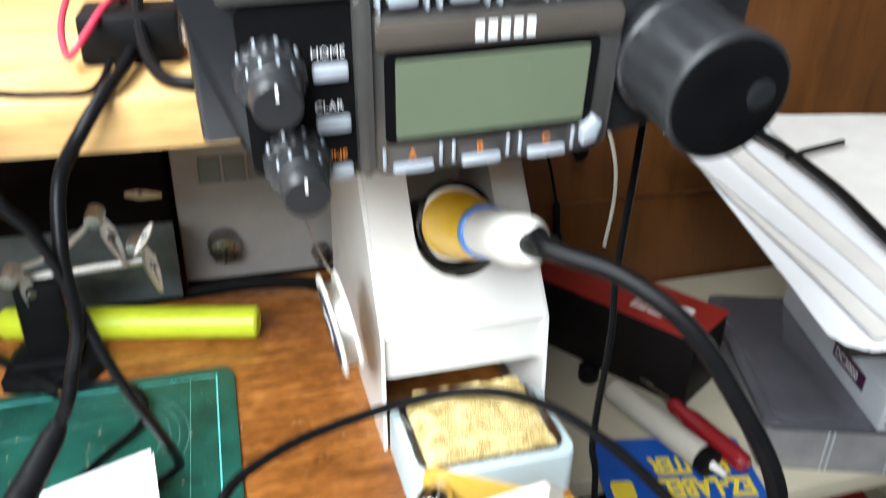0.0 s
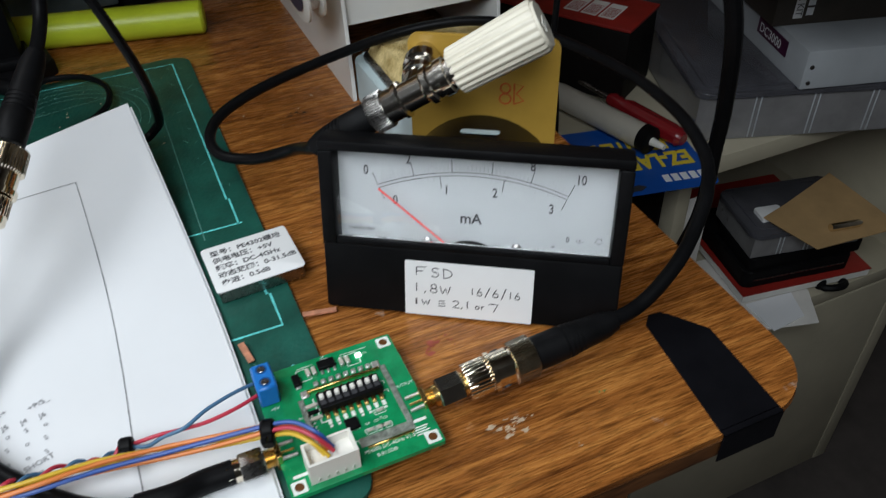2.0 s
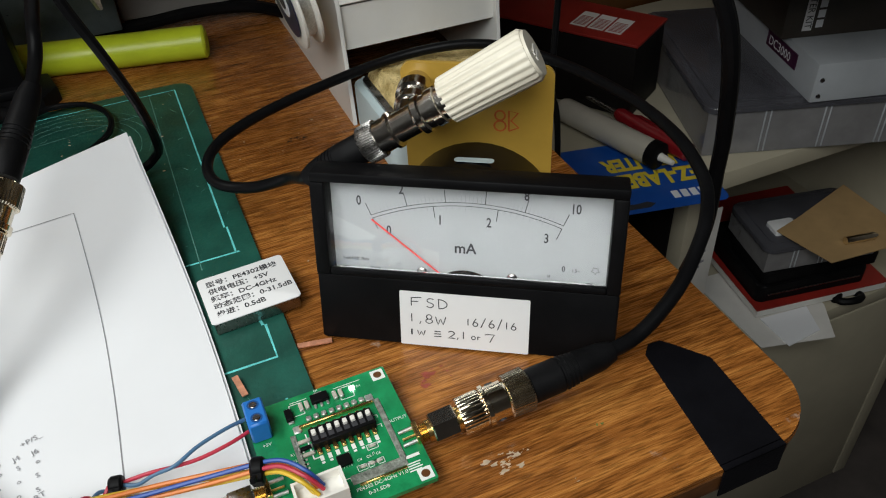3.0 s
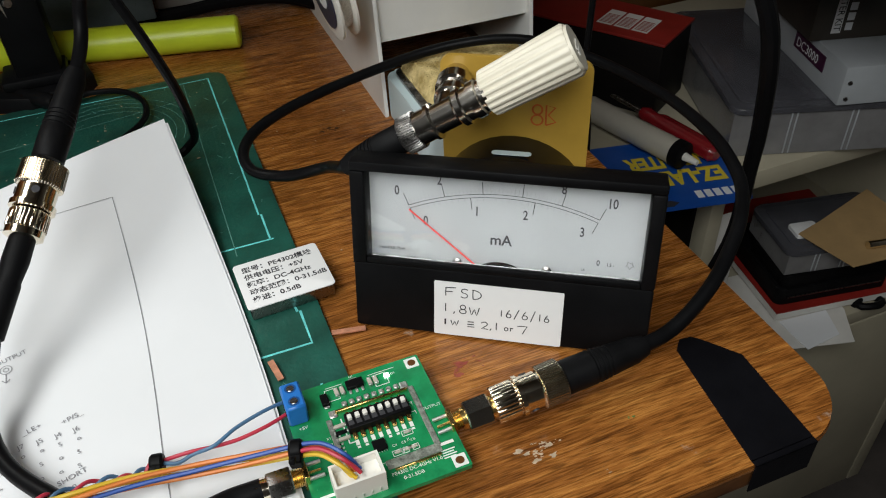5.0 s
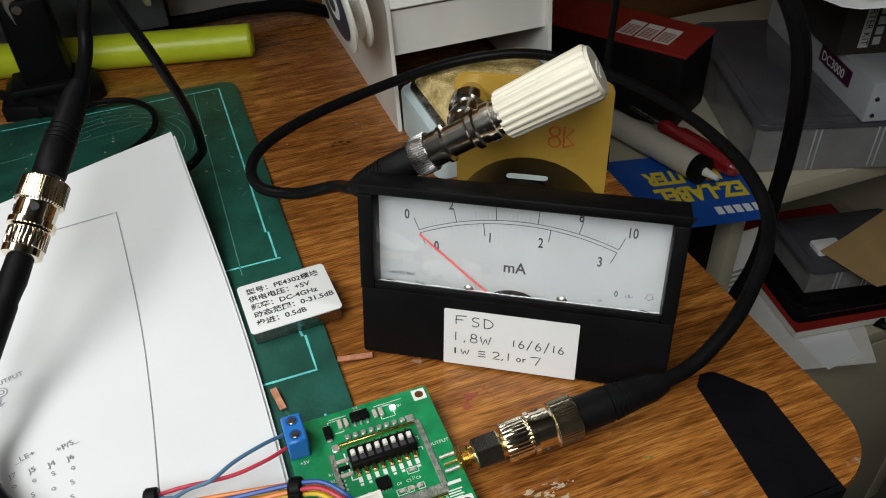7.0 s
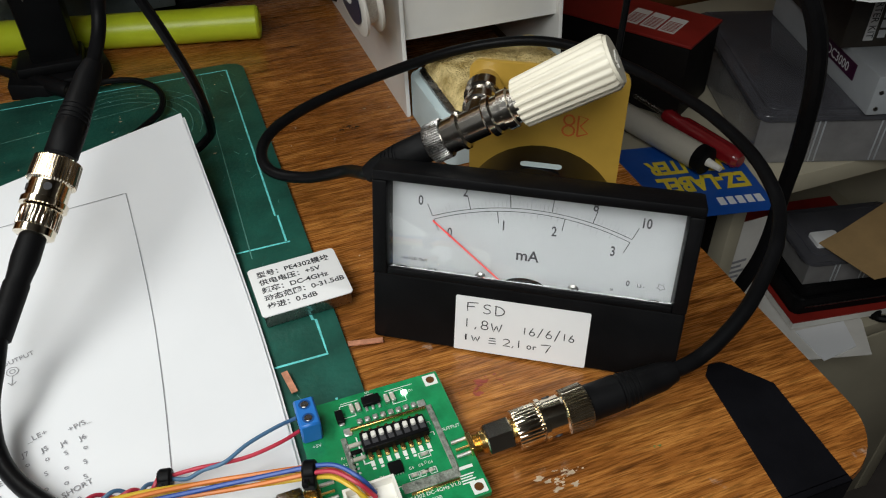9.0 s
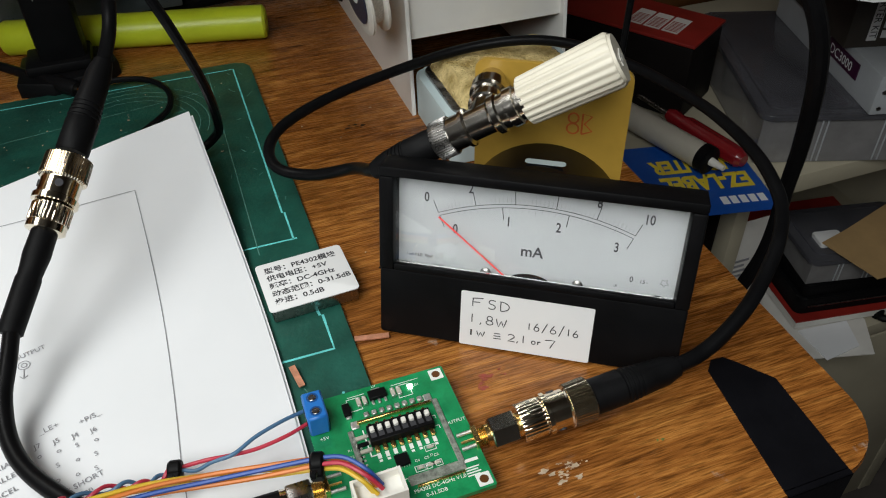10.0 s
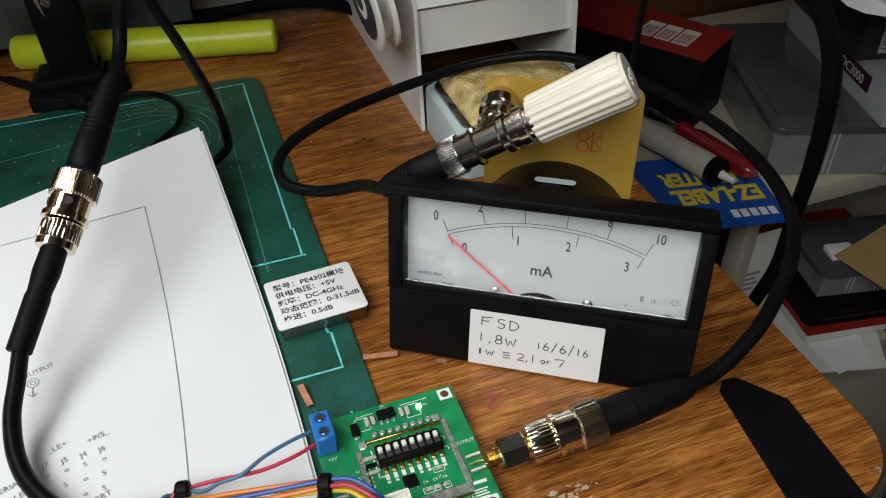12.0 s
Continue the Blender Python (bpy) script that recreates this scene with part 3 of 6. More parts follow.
dial_stroke([pol(k / 40, R3) for k in range(41)], 0.00022, nm="scale_arc")
dial_stroke([pol(k / 40, R10) for k in range(41)], 0.00022, nm="scale_arc")
for k in range(31):
    f = k / 30
    long = 0.0044 if k % 10 == 0 else 0.0030 if k % 5 == 0 else 0.0017
    dial_stroke([pol(f, R3), pol(f, R3 - long)], 0.00026 if k % 10 == 0 else 0.00018, M_INK if k % 10 == 0 else M_INKGREY)
for k in range(51):
    f = k / 50
    long = 0.0046 if k % 10 == 0 else 0.0036 if k % 5 == 0 else 0.0024
    dial_stroke([pol(f, R10), pol(f, R10 + long)], 0.00026 if k % 10 == 0 else 0.00018, M_INK if k % 10 == 0 else M_INKGREY)


def dial_text(words, size, x, y, material=M_INK, align="CENTER", squash=0.8):
    text("numeral", words, size, Matrix.Translation((x, y, DZ)), material, dial, 0.00005, align, squash, 0.0, 0.015)


for words, x, y in (("0", 0.0223, 0.0410), ("1", 0.0402, 0.0461), ("2", 0.0568, 0.0462), ("3", 0.0761, 0.0418), ("0", 0.0122, 0.0516), ("2", 0.0271, 0.0565), ("4", 0.0410, 0.0598), ("6", 0.0565, 0.0598), ("8", 0.0691, 0.0568), ("10", 0.0852, 0.0530)):
    dial_text(words, 0.0049, x, y, squash=0.72)
dial_text("mA", 0.0056, 0.0488, 0.0357, squash=0.95)
for words, size, x, y in (("1 mA F.S.D. 75mV", 0.0016, 0.0052, 0.0302), ("229-460", 0.0014, 0.0150, 0.0270), ("0", 0.0030, 0.0818, 0.0314), ("1.5 -", 0.0018, 0.0852, 0.0314), ("LR", 0.0013, 0.0770, 0.0288)):
    dial_text(words, size, x, y, M_INK, "LEFT")
star = [(0.0930 + 0.0015 * (1.0 if k % 2 else 0.55) * math.cos(math.pi * (k / 5 + 0.1)), 0.0326 + 0.0015 * (1.0 if k % 2 else 0.55) * math.sin(math.pi * (k / 5 + 0.1))) for k in range(11)]
dial_stroke(star, 0.00018, M_INK, "star_mark")
bm = B()
a = Vector((0.0167, 0.0470, DZ + 0.0014))
b = Vector((0.0430, 0.0254, DZ + 0.0014))
tube(bm, [a, a.lerp(b, 0.5), b], 0.00028, 6, 2, False)
part("needle", bm, M_NEEDLE, meter, "thin red pointer resting at zero")
for x in (0.0336, 0.0651):
    bm = B()
    lathe(bm, [(0.0019, 0), (0.0019, 0.0006), (0.0012, 0.0011)], Matrix.Translation((x, 0.0273, DZ)), 16)
    part("dial_screw", bm, M_STEEL, meter)
bm = B()
prism(bm, [(0.0488 + 0.0080 * math.cos(radians(a)), 0.0248 + 0.0042 * math.sin(radians(a))) for a in range(0, 181, 12)], 0, 0.0032, Matrix.Translation((0, 0, DZ)))
part("pivot_cover", bm, M_BLACKGLOSS, meter)
for x0, x1 in ((WX0 - 0.0070, 0.0162), (0.0842, WX1 + 0.0020)):
    bm = B()
    n = 10
    prism(bm, [(x0 + (x1 - x0) * k / n, 0.0240 + 0.0036 * math.sin(math.pi * k / n)) for k in range(n + 1)], 0, 0.002, Matrix.Translation((0, 0, DZ)))
    part("dial_stop", bm, M_BLACKGLOSS, meter)
bm = B()
box(bm, WX0, WX1, WY0, WY1, -0.0018, -0.0010)
pane = part("pane", bm, M_PANE, meter, "clear window")
pane.visible_shadow = False
bm = B()
prism(bm, rounded(0.0267, 0.0722, 0.0009, 0.0229, 0.0005, 3), 0.0001, 0.00028)
paper_label = part("sticky_label", bm, M_LABEL, meter, "white label with handwriting")


def arc_pts(cx, cy, rx, ry, a0, a1, n=12):
    return [(cx + rx * math.cos(radians(a0 + (a1 - a0) * k / n)), cy + ry * math.sin(radians(a0 + (a1 - a0) * k / n))) for k in range(n + 1)]


# hand-drawn letters in a unit box, each a set of pen lines
PEN = {
    "F": [[(0.12, 1.0), (0.08, 0.5), (0.10, 0.0)], [(0.05, 0.95), (0.5, 1.02), (1.0, 1.06)], [(0.12, 0.52), (0.72, 0.58)]],
    "S": [arc_pts(0.55, 0.76, 0.42, 0.24, 35, 250, 10) + arc_pts(0.45, 0.26, 0.42, 0.26, 80, -150, 12)],
    "D": [[(0.12, 0.98), (0.10, 0.5), (0.14, 0.0)], [(0.0, 1.0)] + arc_pts(0.10, 0.5, 0.88, 0.50, 80, -88, 12)],
    "1": [[(0.5, 1.0), (0.46, 0.5), (0.5, 0.0)]],
    ",": [[(0.6, 0.15), (0.3, -0.35)]],
    "8": [arc_pts(0.5, 0.74, 0.36, 0.26, 60, 270, 9) + arc_pts(0.5, 0.24, 0.46, 0.25, 90, -270, 14) + arc_pts(0.5, 0.74, 0.36, 0.26, -90, 60, 8)],
    "W": [[(0.0, 1.0), (0.12, 0.45), (0.24, 0.0), (0.40, 0.5), (0.50, 0.78), (0.62, 0.4), (0.74, 0.02), (0.88, 0.5), (1.0, 1.05)]],
    "6": [[(0.62, 1.0), (0.30, 0.65), (0.12, 0.32)] + arc_pts(0.5, 0.26, 0.40, 0.26, 170, 500, 14)],
    "/": [[(1.0, 1.0), (0.5, 0.5), (0.0, 0.0)]],
    "=": [[(0.0, 0.0), (1.0, 0.04)], [(0.0, 0.48), (0.95, 0.52)], [(0.05, 0.96), (0.9, 1.0)]],
    "2": [arc_pts(0.45, 0.72, 0.42, 0.28, 160, -35, 10) + [(0.40, 0.28), (0.02, 0.02), (0.5, 0.06), (1.0, 0.02)]],
    "o": [arc_pts(0.5, 0.5, 0.5, 0.5, 80, 440, 12)],
    "r": [[(0.1, 1.0), (0.16, 0.0)], arc_pts(0.55, 0.45, 0.42, 0.5, 170, 50, 6)],
    "7": [[(0.0, 0.92), (0.5, 1.0), (1.0, 1.0), (0.75, 0.5), (0.55, 0.0)]],
}


def written(ch, x, y, w, h, pen=0.00036):
    bm = B()
    for k, pts in enumerate(PEN[ch]):
        ribbon(bm, [(x + w * px, y + h * py) for px, py in pts], pen, None, 0.00034 + 0.00003 * k)
    part("handwritten_letter", bm, M_INK, paper_label)


for row in (
    (("F", 0.0305, 0.0172, 0.0040, 0.0034), ("S", 0.0361, 0.0170, 0.0030, 0.0036), ("D", 0.0402, 0.0168, 0.0034, 0.0037)),
    (("1", 0.0302, 0.0107, 0.0014, 0.0034), (",", 0.0333, 0.0107, 0.0014, 0.0020), ("8", 0.0358, 0.0105, 0.0026, 0.0035), ("W", 0.0394, 0.0102, 0.0036, 0.0032)),
    (("1", 0.0503, 0.0110, 0.0012, 0.0026), ("6", 0.0524, 0.0108, 0.0021, 0.0031), ("/", 0.0554, 0.0104, 0.0016, 0.0040), ("6", 0.0580, 0.0107, 0.0023, 0.0032), ("/", 0.0612, 0.0100, 0.0015, 0.0046), ("1", 0.0638, 0.0107, 0.0012, 0.0028), ("6", 0.0658, 0.0106, 0.0020, 0.0028)),
    (("1", 0.0301, 0.0052, 0.0014, 0.0024), ("W", 0.0328, 0.0052, 0.0028, 0.0021), ("=", 0.0388, 0.0052, 0.0026, 0.0022), ("2", 0.0438, 0.0049, 0.0026, 0.0030), (",", 0.0466, 0.0052, 0.0014, 0.0018), ("1", 0.0486, 0.0051, 0.0014, 0.0030), ("o", 0.0522, 0.0052, 0.0013, 0.0014), ("r", 0.0542, 0.0052, 0.0013, 0.0014), ("7", 0.0568, 0.0046, 0.0034, 0.0033)),
):
    for ch, x, y, w, h in row:
        written(ch, x, y, w, h, 0.00060 if ch == "1" and y == 0.0052 else 0.00036)

# amber board behind the meter
board = thing("amber_circuit_board", METER, "amber fibre circuit board standing on the meter's terminals", "circuit board")
bm = B()
BZ = frame_m(METER.inverted() @ (Vector((0.022, 0.002, 0.0)) + V * 0.0585), Vector((1, 0, 0)), METER.inverted().to_3x3() @ Vector((0, 0, 1)))
prism(bm, rounded(0.0205, 0.0750, 0.012, 0.0825, 0.004, 4), -0.0008, 0.0008, BZ)
part("board", bm, M_AMBER, board)
bm = B()
for k, pts in enumerate((arc_pts(0.0560, 0.0585, 0.0021, 0.0021, 0, 360), arc_pts(0.0560, 0.0628, 0.0018, 0.0020, 0, 360), [(0.0592, 0.0565), (0.0592, 0.0648), (0.0625, 0.0640), (0.0600, 0.0608), (0.0628, 0.0580), (0.0592, 0.0565)])):
    ribbon(bm, pts, 0.0007, BZ, 0.0009 + 0.00003 * k)
part("red_marking", bm, M_REDMARK, board)
for dx in (0.036, 0.060):
    bm = B()
    lathe(bm, [(0.0035, -0.0565), (0.0035, -0.0541)], Matrix.Translation((dx, 0.033, 0)), 16)
    part("terminal_nut", bm, M_NICKEL, board)

# ---- attenuator module board ----
att = thing("attenuator_board", (0.0, 0.0, 0.0), "green attenuator circuit board with switches and sockets on the desk", "circuit board")
PX0, PX1, PY0, PY1, PZ = -0.0145, 0.0332, -0.0735, -0.0248, 0.0052
ZT = Matrix.Translation((0, 0, PZ + 0.0016))


def drilled(bm, x0, x1, y0, y1, z0, z1):
    prism(bm, rounded(x0, x1, y0, y1, 0.0006, 2), z0, z1)


bm = B()
drilled(bm, PX0, PX1, PY0, PY1, PZ, PZ + 0.0016)
part("board", bm, M_PCB, att)
HOLES = [(PX0 + 0.003, PY0 + 0.003), (PX1 - 0.003, PY0 + 0.003), (PX1 - 0.003, PY1 - 0.003), (PX0 + 0.003, PY1 - 0.003)]
for hx, hy in HOLES:
    bm = B()
    prism(bm, rounded(hx - 0.0022, hx + 0.0022, hy - 0.0022, hy + 0.0022, 0.0003, 2), 0, 0.00008, ZT)
    part("mounting_pad", bm, M_SILK, att)
    bm = B()
    lathe(bm, [(0.0014, 0.00008), (0.0014, 0.00014)], ZT @ Matrix.Translation((hx, hy, 0)), 16)
    part("mounting_hole", bm, M_BACKWOOD, att)
    bm = B()
    lathe(bm, [(0.0022, 0.0022), (0.0022, PZ)], Matrix.Translation((hx, hy, 0)), 6)
    part("standoff", bm, M_NICKEL, att)


def chip(x, y, sx, sy, h, material, nm, m=ZT, bev=0.0002, label="", z0=0.0):
    bm = B()
    box(bm, x - sx / 2, x + sx / 2, y - sy / 2, y + sy / 2, z0, z0 + h, bev, 1, m)
    return part(nm, bm, material, att, label)


def silk(pts, w=0.00025):
    bm = B()
    stroke(bm, pts, w, 0.00004, ZT)
    part("silk_line", bm, M_SILK, att)


# eight-way switch block
DX, DY = 0.0125, -0.0452
sw = chip(DX, DY, 0.0205, 0.0066, 0.0030, M_BLACKPL, "switch_block", label="black eight-way slide switch block")
for k in range(8):
    x = DX - 0.00889 + 0.00254 * k
    bm = B()
    box(bm, x - 0.0009, x + 0.0009, DY - 0.0020, DY + 0.0020, 0.0030, 0.00306, m=ZT)
    part("slot", bm, M_INK, sw)
    bm = B()
    box(bm, x - 0.0007, x + 0.0007, DY - 0.0002, DY + 0.0016, 0.0030, 0.0044, 0.0002, 1, ZT)
    part("slider", bm, M_WHITEPL, sw)
    bm = B()
    box(bm, x - 0.0007, x + 0.0007, DY - 0.0056, DY - 0.0033, 0.0, 0.0012, 0.0002, 1, ZT)
    box(bm, x - 0.0005, x + 0.0005, DY + 0.0033, DY + 0.0052, 0.0, 0.0012, 0.0002, 1, ZT)
    part("pin", bm, M_GOLD, sw)
    bm = B()
    box(bm, x - 0.0006, x + 0.0006, DY - 0.0078, DY - 0.0058, 0.0, 0.00005, m=ZT)
    box(bm, x - 0.0005, x + 0.0005, DY - 0.0090, DY - 0.0082, 0.0, 0.00005, m=ZT)
    part("pad_label", bm, M_SILK, att)
silk([(DX - 0.0112, DY + 0.0040), (DX - 0.0112, DY - 0.0062), (DX - 0.0085, DY - 0.0062)], 0.0004)
# header row of pins with tinned strip above the switches
for k in range(8):
    chip(DX - 0.0085 + 0.00254 * k, DY + 0.0092, 0.0017, 0.0019, 0.0010, M_SOLDER, "solder_joint", bev=0.0003)
chip(DX, DY + 0.0068, 0.0245, 0.0010, 0.0013, M_GOLD, "tinned_strip")
chip(DX - 0.0130, DY + 0.0066, 0.0026, 0.0030, 0.0006, M_SOLDER, "solder_blob", bev=0.0003)
chip(DX + 0.0118, DY + 0.0088, 0.0026, 0.0030, 0.0008, M_SOLDER, "solder_blob", bev=0.0003)
chip(DX + 0.0136, DY - 0.0050, 0.0019, 0.0255, 0.0005, M_DULLTIN, "tinned_strip")
chip(DX - 0.0150, DY - 0.0050, 0.0018, 0.0200, 0.0004, M_DULLTIN, "tinned_strip")
chip(DX + 0.0055, DY - 0.0186, 0.0175, 0.0034, 0.0004, M_DULLTIN, "tinned_strip")
chip(DX + 0.0060, DY - 0.0212, 0.0150, 0.0007, 0.0010, M_GOLD, "tinned_strip")
# parts along the far edge
chip(0.0095, -0.0295, 0.0058, 0.0034, 0.0016, M_BLACKPL, "regulator", label="black voltage regulator")
for k in (-1, 0, 1):
    chip(0.0095 + 0.0021 * k, -0.0320, 0.0009, 0.0018, 0.0006, M_SOLDER, "regulator_leg")
chip(0.0095, -0.0272, 0.0030, 0.0014, 0.0006, M_SOLDER, "regulator_tab")
for x in (0.0030, 0.0050, 0.0145, 0.0165):
    chip(x, -0.0305, 0.0014, 0.0032, 0.0011, M_SILICONE, "capacitor")
    chip(x, -0.0291, 0.0014, 0.0007, 0.0012, M_SOLDER, "capacitor_end")
    chip(x, -0.0319, 0.0014, 0.0007, 0.0012, M_SOLDER, "capacitor_end")
chip(0.0205, -0.0300, 0.0018, 0.0016, 0.0010, M_LED, "led", label="lit green-white indicator light")
chip(-0.0015, -0.0325, 0.0024, 0.0044, 0.0018, M_BLACKPL, "diode")
for k in (-1, 1):
    chip(-0.0015, -0.0325 + 0.0027 * k, 0.0018, 0.0010, 0.0007, M_SOLDER, "diode_end")
for k in range(3):
    chip(-0.0000 + 0.0001 * k, -0.0440 - 0.0026 * k, 0.0036, 0.0013, 0.0009, M_BLACKPL if k % 2 else M_SILICONE, "resistor")
    for s in (-1, 1):
        chip(-0.0000 + 0.0020 * s, -0.0440 - 0.0026 * k, 0.0006, 0.0013, 0.0010, M_SOLDER, "resistor_end")
chip(0.0095, -0.0560, 0.0042, 0.0042, 0.0010, M_BLACKPL, "attenuator_chip", label="small black square chip")
for k in range(5):
    for s in (-1, 1):
        chip(0.0095 - 0.0016 + 0.0008 * k, -0.0560 + 0.0023 * s, 0.0003, 0.0006, 0.0002, M_SOLDER, "chip_pad")
for x, y in ((0.0190, -0.0545), (0.0140, -0.0605), (0.0170, -0.0605), (0.0190, -0.0605), (-0.0010, -0.0585)):
    chip(x, y, 0.0016, 0.0010, 0.0007, M_SILICONE, "capacitor")
    for s in (-1, 1):
        chip(x + 0.0010 * s, y, 0.0005, 0.0011, 0.0008, M_SOLDER, "capacitor_end")
    silk([(x - 0.0017, y - 0.0010), (x + 0.0017, y - 0.0010), (x + 0.0017, y + 0.0010), (x - 0.0017, y + 0.0010), (x - 0.0017, y - 0.0010)], 0.0002)
for words, size, x, y in (("OUTPUT", 0.0017, 0.0262, -0.0485), ("PE4302 DC-4GHz V1.0", 0.0017, 0.0095, -0.0680), ("0-31.5DB", 0.0017, 0.0125, -0.0703), ("+5V", 0.0017, -0.0120, -0.0405)):
    text("board_print", words, size, ZT @ Matrix.Translation((x, y, 0)), M_SILK, att, 0.00004)
for x, y in ((0.0268, -0.0630), (-0.0120, -0.0668)):
    silk([(x, y), (x + 0.0040, y)], 0.0011)
silk([(0.0148, -0.0272), (0.0240, -0.0272)], 0.0002)
silk([(0.0, -0.0272), (0.0055, -0.0272)], 0.0002)
for k, words in enumerate(("C1", "C2", "C3", "C4", "C5", "C6")):
    text("board_print", words, 0.0013, ZT @ Matrix.Translation((0.0040 + 0.0030 * k, -0.0580, 0)), M_SILK, att, 0.00004)
for words, x, y in (("R1", -0.0050, -0.0475), ("R2", -0.0050, -0.0500), ("J1", 0.0180, -0.0575), ("D1", 0.0220, -0.0300), ("U1", 0.0085, -0.0258)):
    text("board_print", words, 0.0013, ZT @ Matrix.Translation((x, y, 0)), M_SILK, att, 0.00004)
for k in range(5):
    y = -0.0475 - 0.0016 * k
    for s in (-1, 1):
        chip(-0.0018 + 0.0009 * s, y, 0.0007, 0.0008, 0.0003, M_SOLDER, "resistor_end")
    chip(-0.0018, y, 0.0011, 0.0008, 0.0004, M_BLACKPL, "resistor")
for x0, x1, y0, y1 in ((-0.0006, 0.0036, -0.0330, -0.0280), (0.0160, 0.0205, -0.0330, -0.0280)):
    silk([(x0, y0), (x1, y0), (x1, y1), (x0, y1), (x0, y0)], 0.00022)
for k in range(4):
    silk([(0.0262, -0.0655 - 0.0009 * k), (0.0262 + 0.0042 - 0.0006 * (k % 2), -0.0655 - 0.0009 * k)], 0.00042)
for x, y in ((0.0225, -0.0435), (0.0225, -0.0475), (0.0040, -0.0610), (0.0075, -0.0625)):
    silk([(x, y), (x + 0.0018, y), (x + 0.0018, y - 0.0012)], 0.00024)
# blue two-way screw terminal
term = chip(-0.0112, -0.0326, 0.0064, 0.0112, 0.0085, M_BLUETERM, "screw_terminal", bev=0.0006, label="blue two-way screw terminal")
for k in (-1, 1):
    ty = -0.0326 + 0.0027 * k
    # Flat disc in darker blue paints the shade of a sunken screw well.
    bm = B()
    lathe(bm, [(0.0019, 0.0085), (0.0019, 0.00858)], ZT @ Matrix.Translation((-0.0112, ty, 0)), 14)
    part("recess_shade", bm, M_TERMSHADE, term, "flat blue disc darkened as the shade in a screw well")
    bm = B()
    lathe(bm, [(0.0013, 0.0086), (0.0011, 0.0088)], ZT @ Matrix.Translation((-0.0112, ty, 0)), 14)
    part("screw", bm, M_STEEL, term)
    bm = B()
    box(bm, -0.0123, -0.0101, ty - 0.0003, ty + 0.0003, 0.0088, 0.00886, m=ZT)
    part("screw_slot", bm, M_INK, term)
    bm = B()
    box(bm, -0.01455, -0.01441, ty - 0.0014, ty + 0.0014, 0.001, 0.0045, m=ZT)
    part("wire_entry", bm, M_DARKBOX, term)
# white lead socket
SX, SY = -0.0005, -0.0672
sock = part("lead_socket", B(), M_WHITEPL, att, "white five-way lead socket")
bm = B()
for b6 in ((-0.0075, 0.0075, -0.0042, -0.0034, 0, 0.0085), (-0.0075, 0.0075, 0.0034, 0.0042, 0, 0.0085), (-0.0075, -0.0067, -0.0034, 0.0034, 0, 0.0085), (0.0067, 0.0075, -0.0034, 0.0034, 0, 0.0085), (-0.0067, 0.0067, -0.0034, 0.0034, 0, 0.0055)):
    box(bm, SX + b6[0], SX + b6[1], SY + b6[2], SY + b6[3], b6[4], b6[5], m=ZT)
part("shell", bm, M_WHITEPL, sock)
for k in range(5):
    bm = B()
    box(bm, SX - 0.0052 + 0.0026 * k, SX - 0.0048 + 0.0026 * k, SY - 0.0046, SY - 0.0042, 0.0012, 0.0022, m=ZT)
    part("key_slot", bm, M_SOLDER, sock)


# edge sockets
def sma_socket(p, d, name, owner):
    m = axis_m(p, d)
    s = part(name, B(), M_GOLD, owner, "gold-plated threaded edge socket")
    bm = B()
    box(bm, -0.0032, 0.0032, -0.0032, 0.0032, -0.0010, 0.0007, 0.0002, 1, m)
    part("flange", bm, M_GOLD, s)
    bm = B()
    prof = []
    for k in range(9):
        prof += [(0.0030, 0.0008 + 0.0006 * k), (0.0027, 0.0011 + 0.0006 * k)]
    lathe(bm, prof, m, 20)
    part("thread", bm, M_GOLD, s)
    for sx in (-0.0026, 0.0026):
        bm = B()
        tube(bm, [m @ Vector((sx, 0.0012, -0.001)), m @ Vector((sx, 0.0012, -0.0055))], 0.0006, 8, 2, False)
        part("ground_prong", bm, M_SOLDER, s)
    bm = B()
    tube(bm, [m @ Vector((0, 0.0006, -0.001)), m @ Vector((0, 0.0006, -0.0050))], 0.00045, 8, 2, False)
    part("centre_pin", bm, M_GOLD, s)
    return s


OUT = Vector((0.0332, -0.0570, PZ + 0.0020))
OUT_D = Vector((1.0, -0.02, 0.10)).normalized()
IN = Vector((-0.0145, -0.0575, PZ + 0.0020))
IN_D = Vector((-1.0, -0.03, 0.05)).normalized()
sma_socket(OUT, OUT_D, "output_socket", att)
sma_socket(IN, IN_D, "input_socket", att)

# ---- connectors and leads ----
def nut6(bm, m, r, z0, z1):
    lathe(bm, [(r * 0.93, z0), (r, z0 + 0.0004), (r, z1 - 0.0004), (r * 0.93, z1)], m, 6)


def bnc_plug(owner, m, z0):
    """A bayonet plug: ribbed grip at z0, slotted sleeve behind it."""
    bm = B()
    lathe(bm, [(0.0062, z0), (0.0070, z0 + 0.0004), (0.0072, z0 + 0.0076), (0.0064, z0 + 0.0082)], m, ribs=46, depth=0.00045, lo=1, hi=2)
    part("ribbed_grip", bm, M_NICKEL, owner)


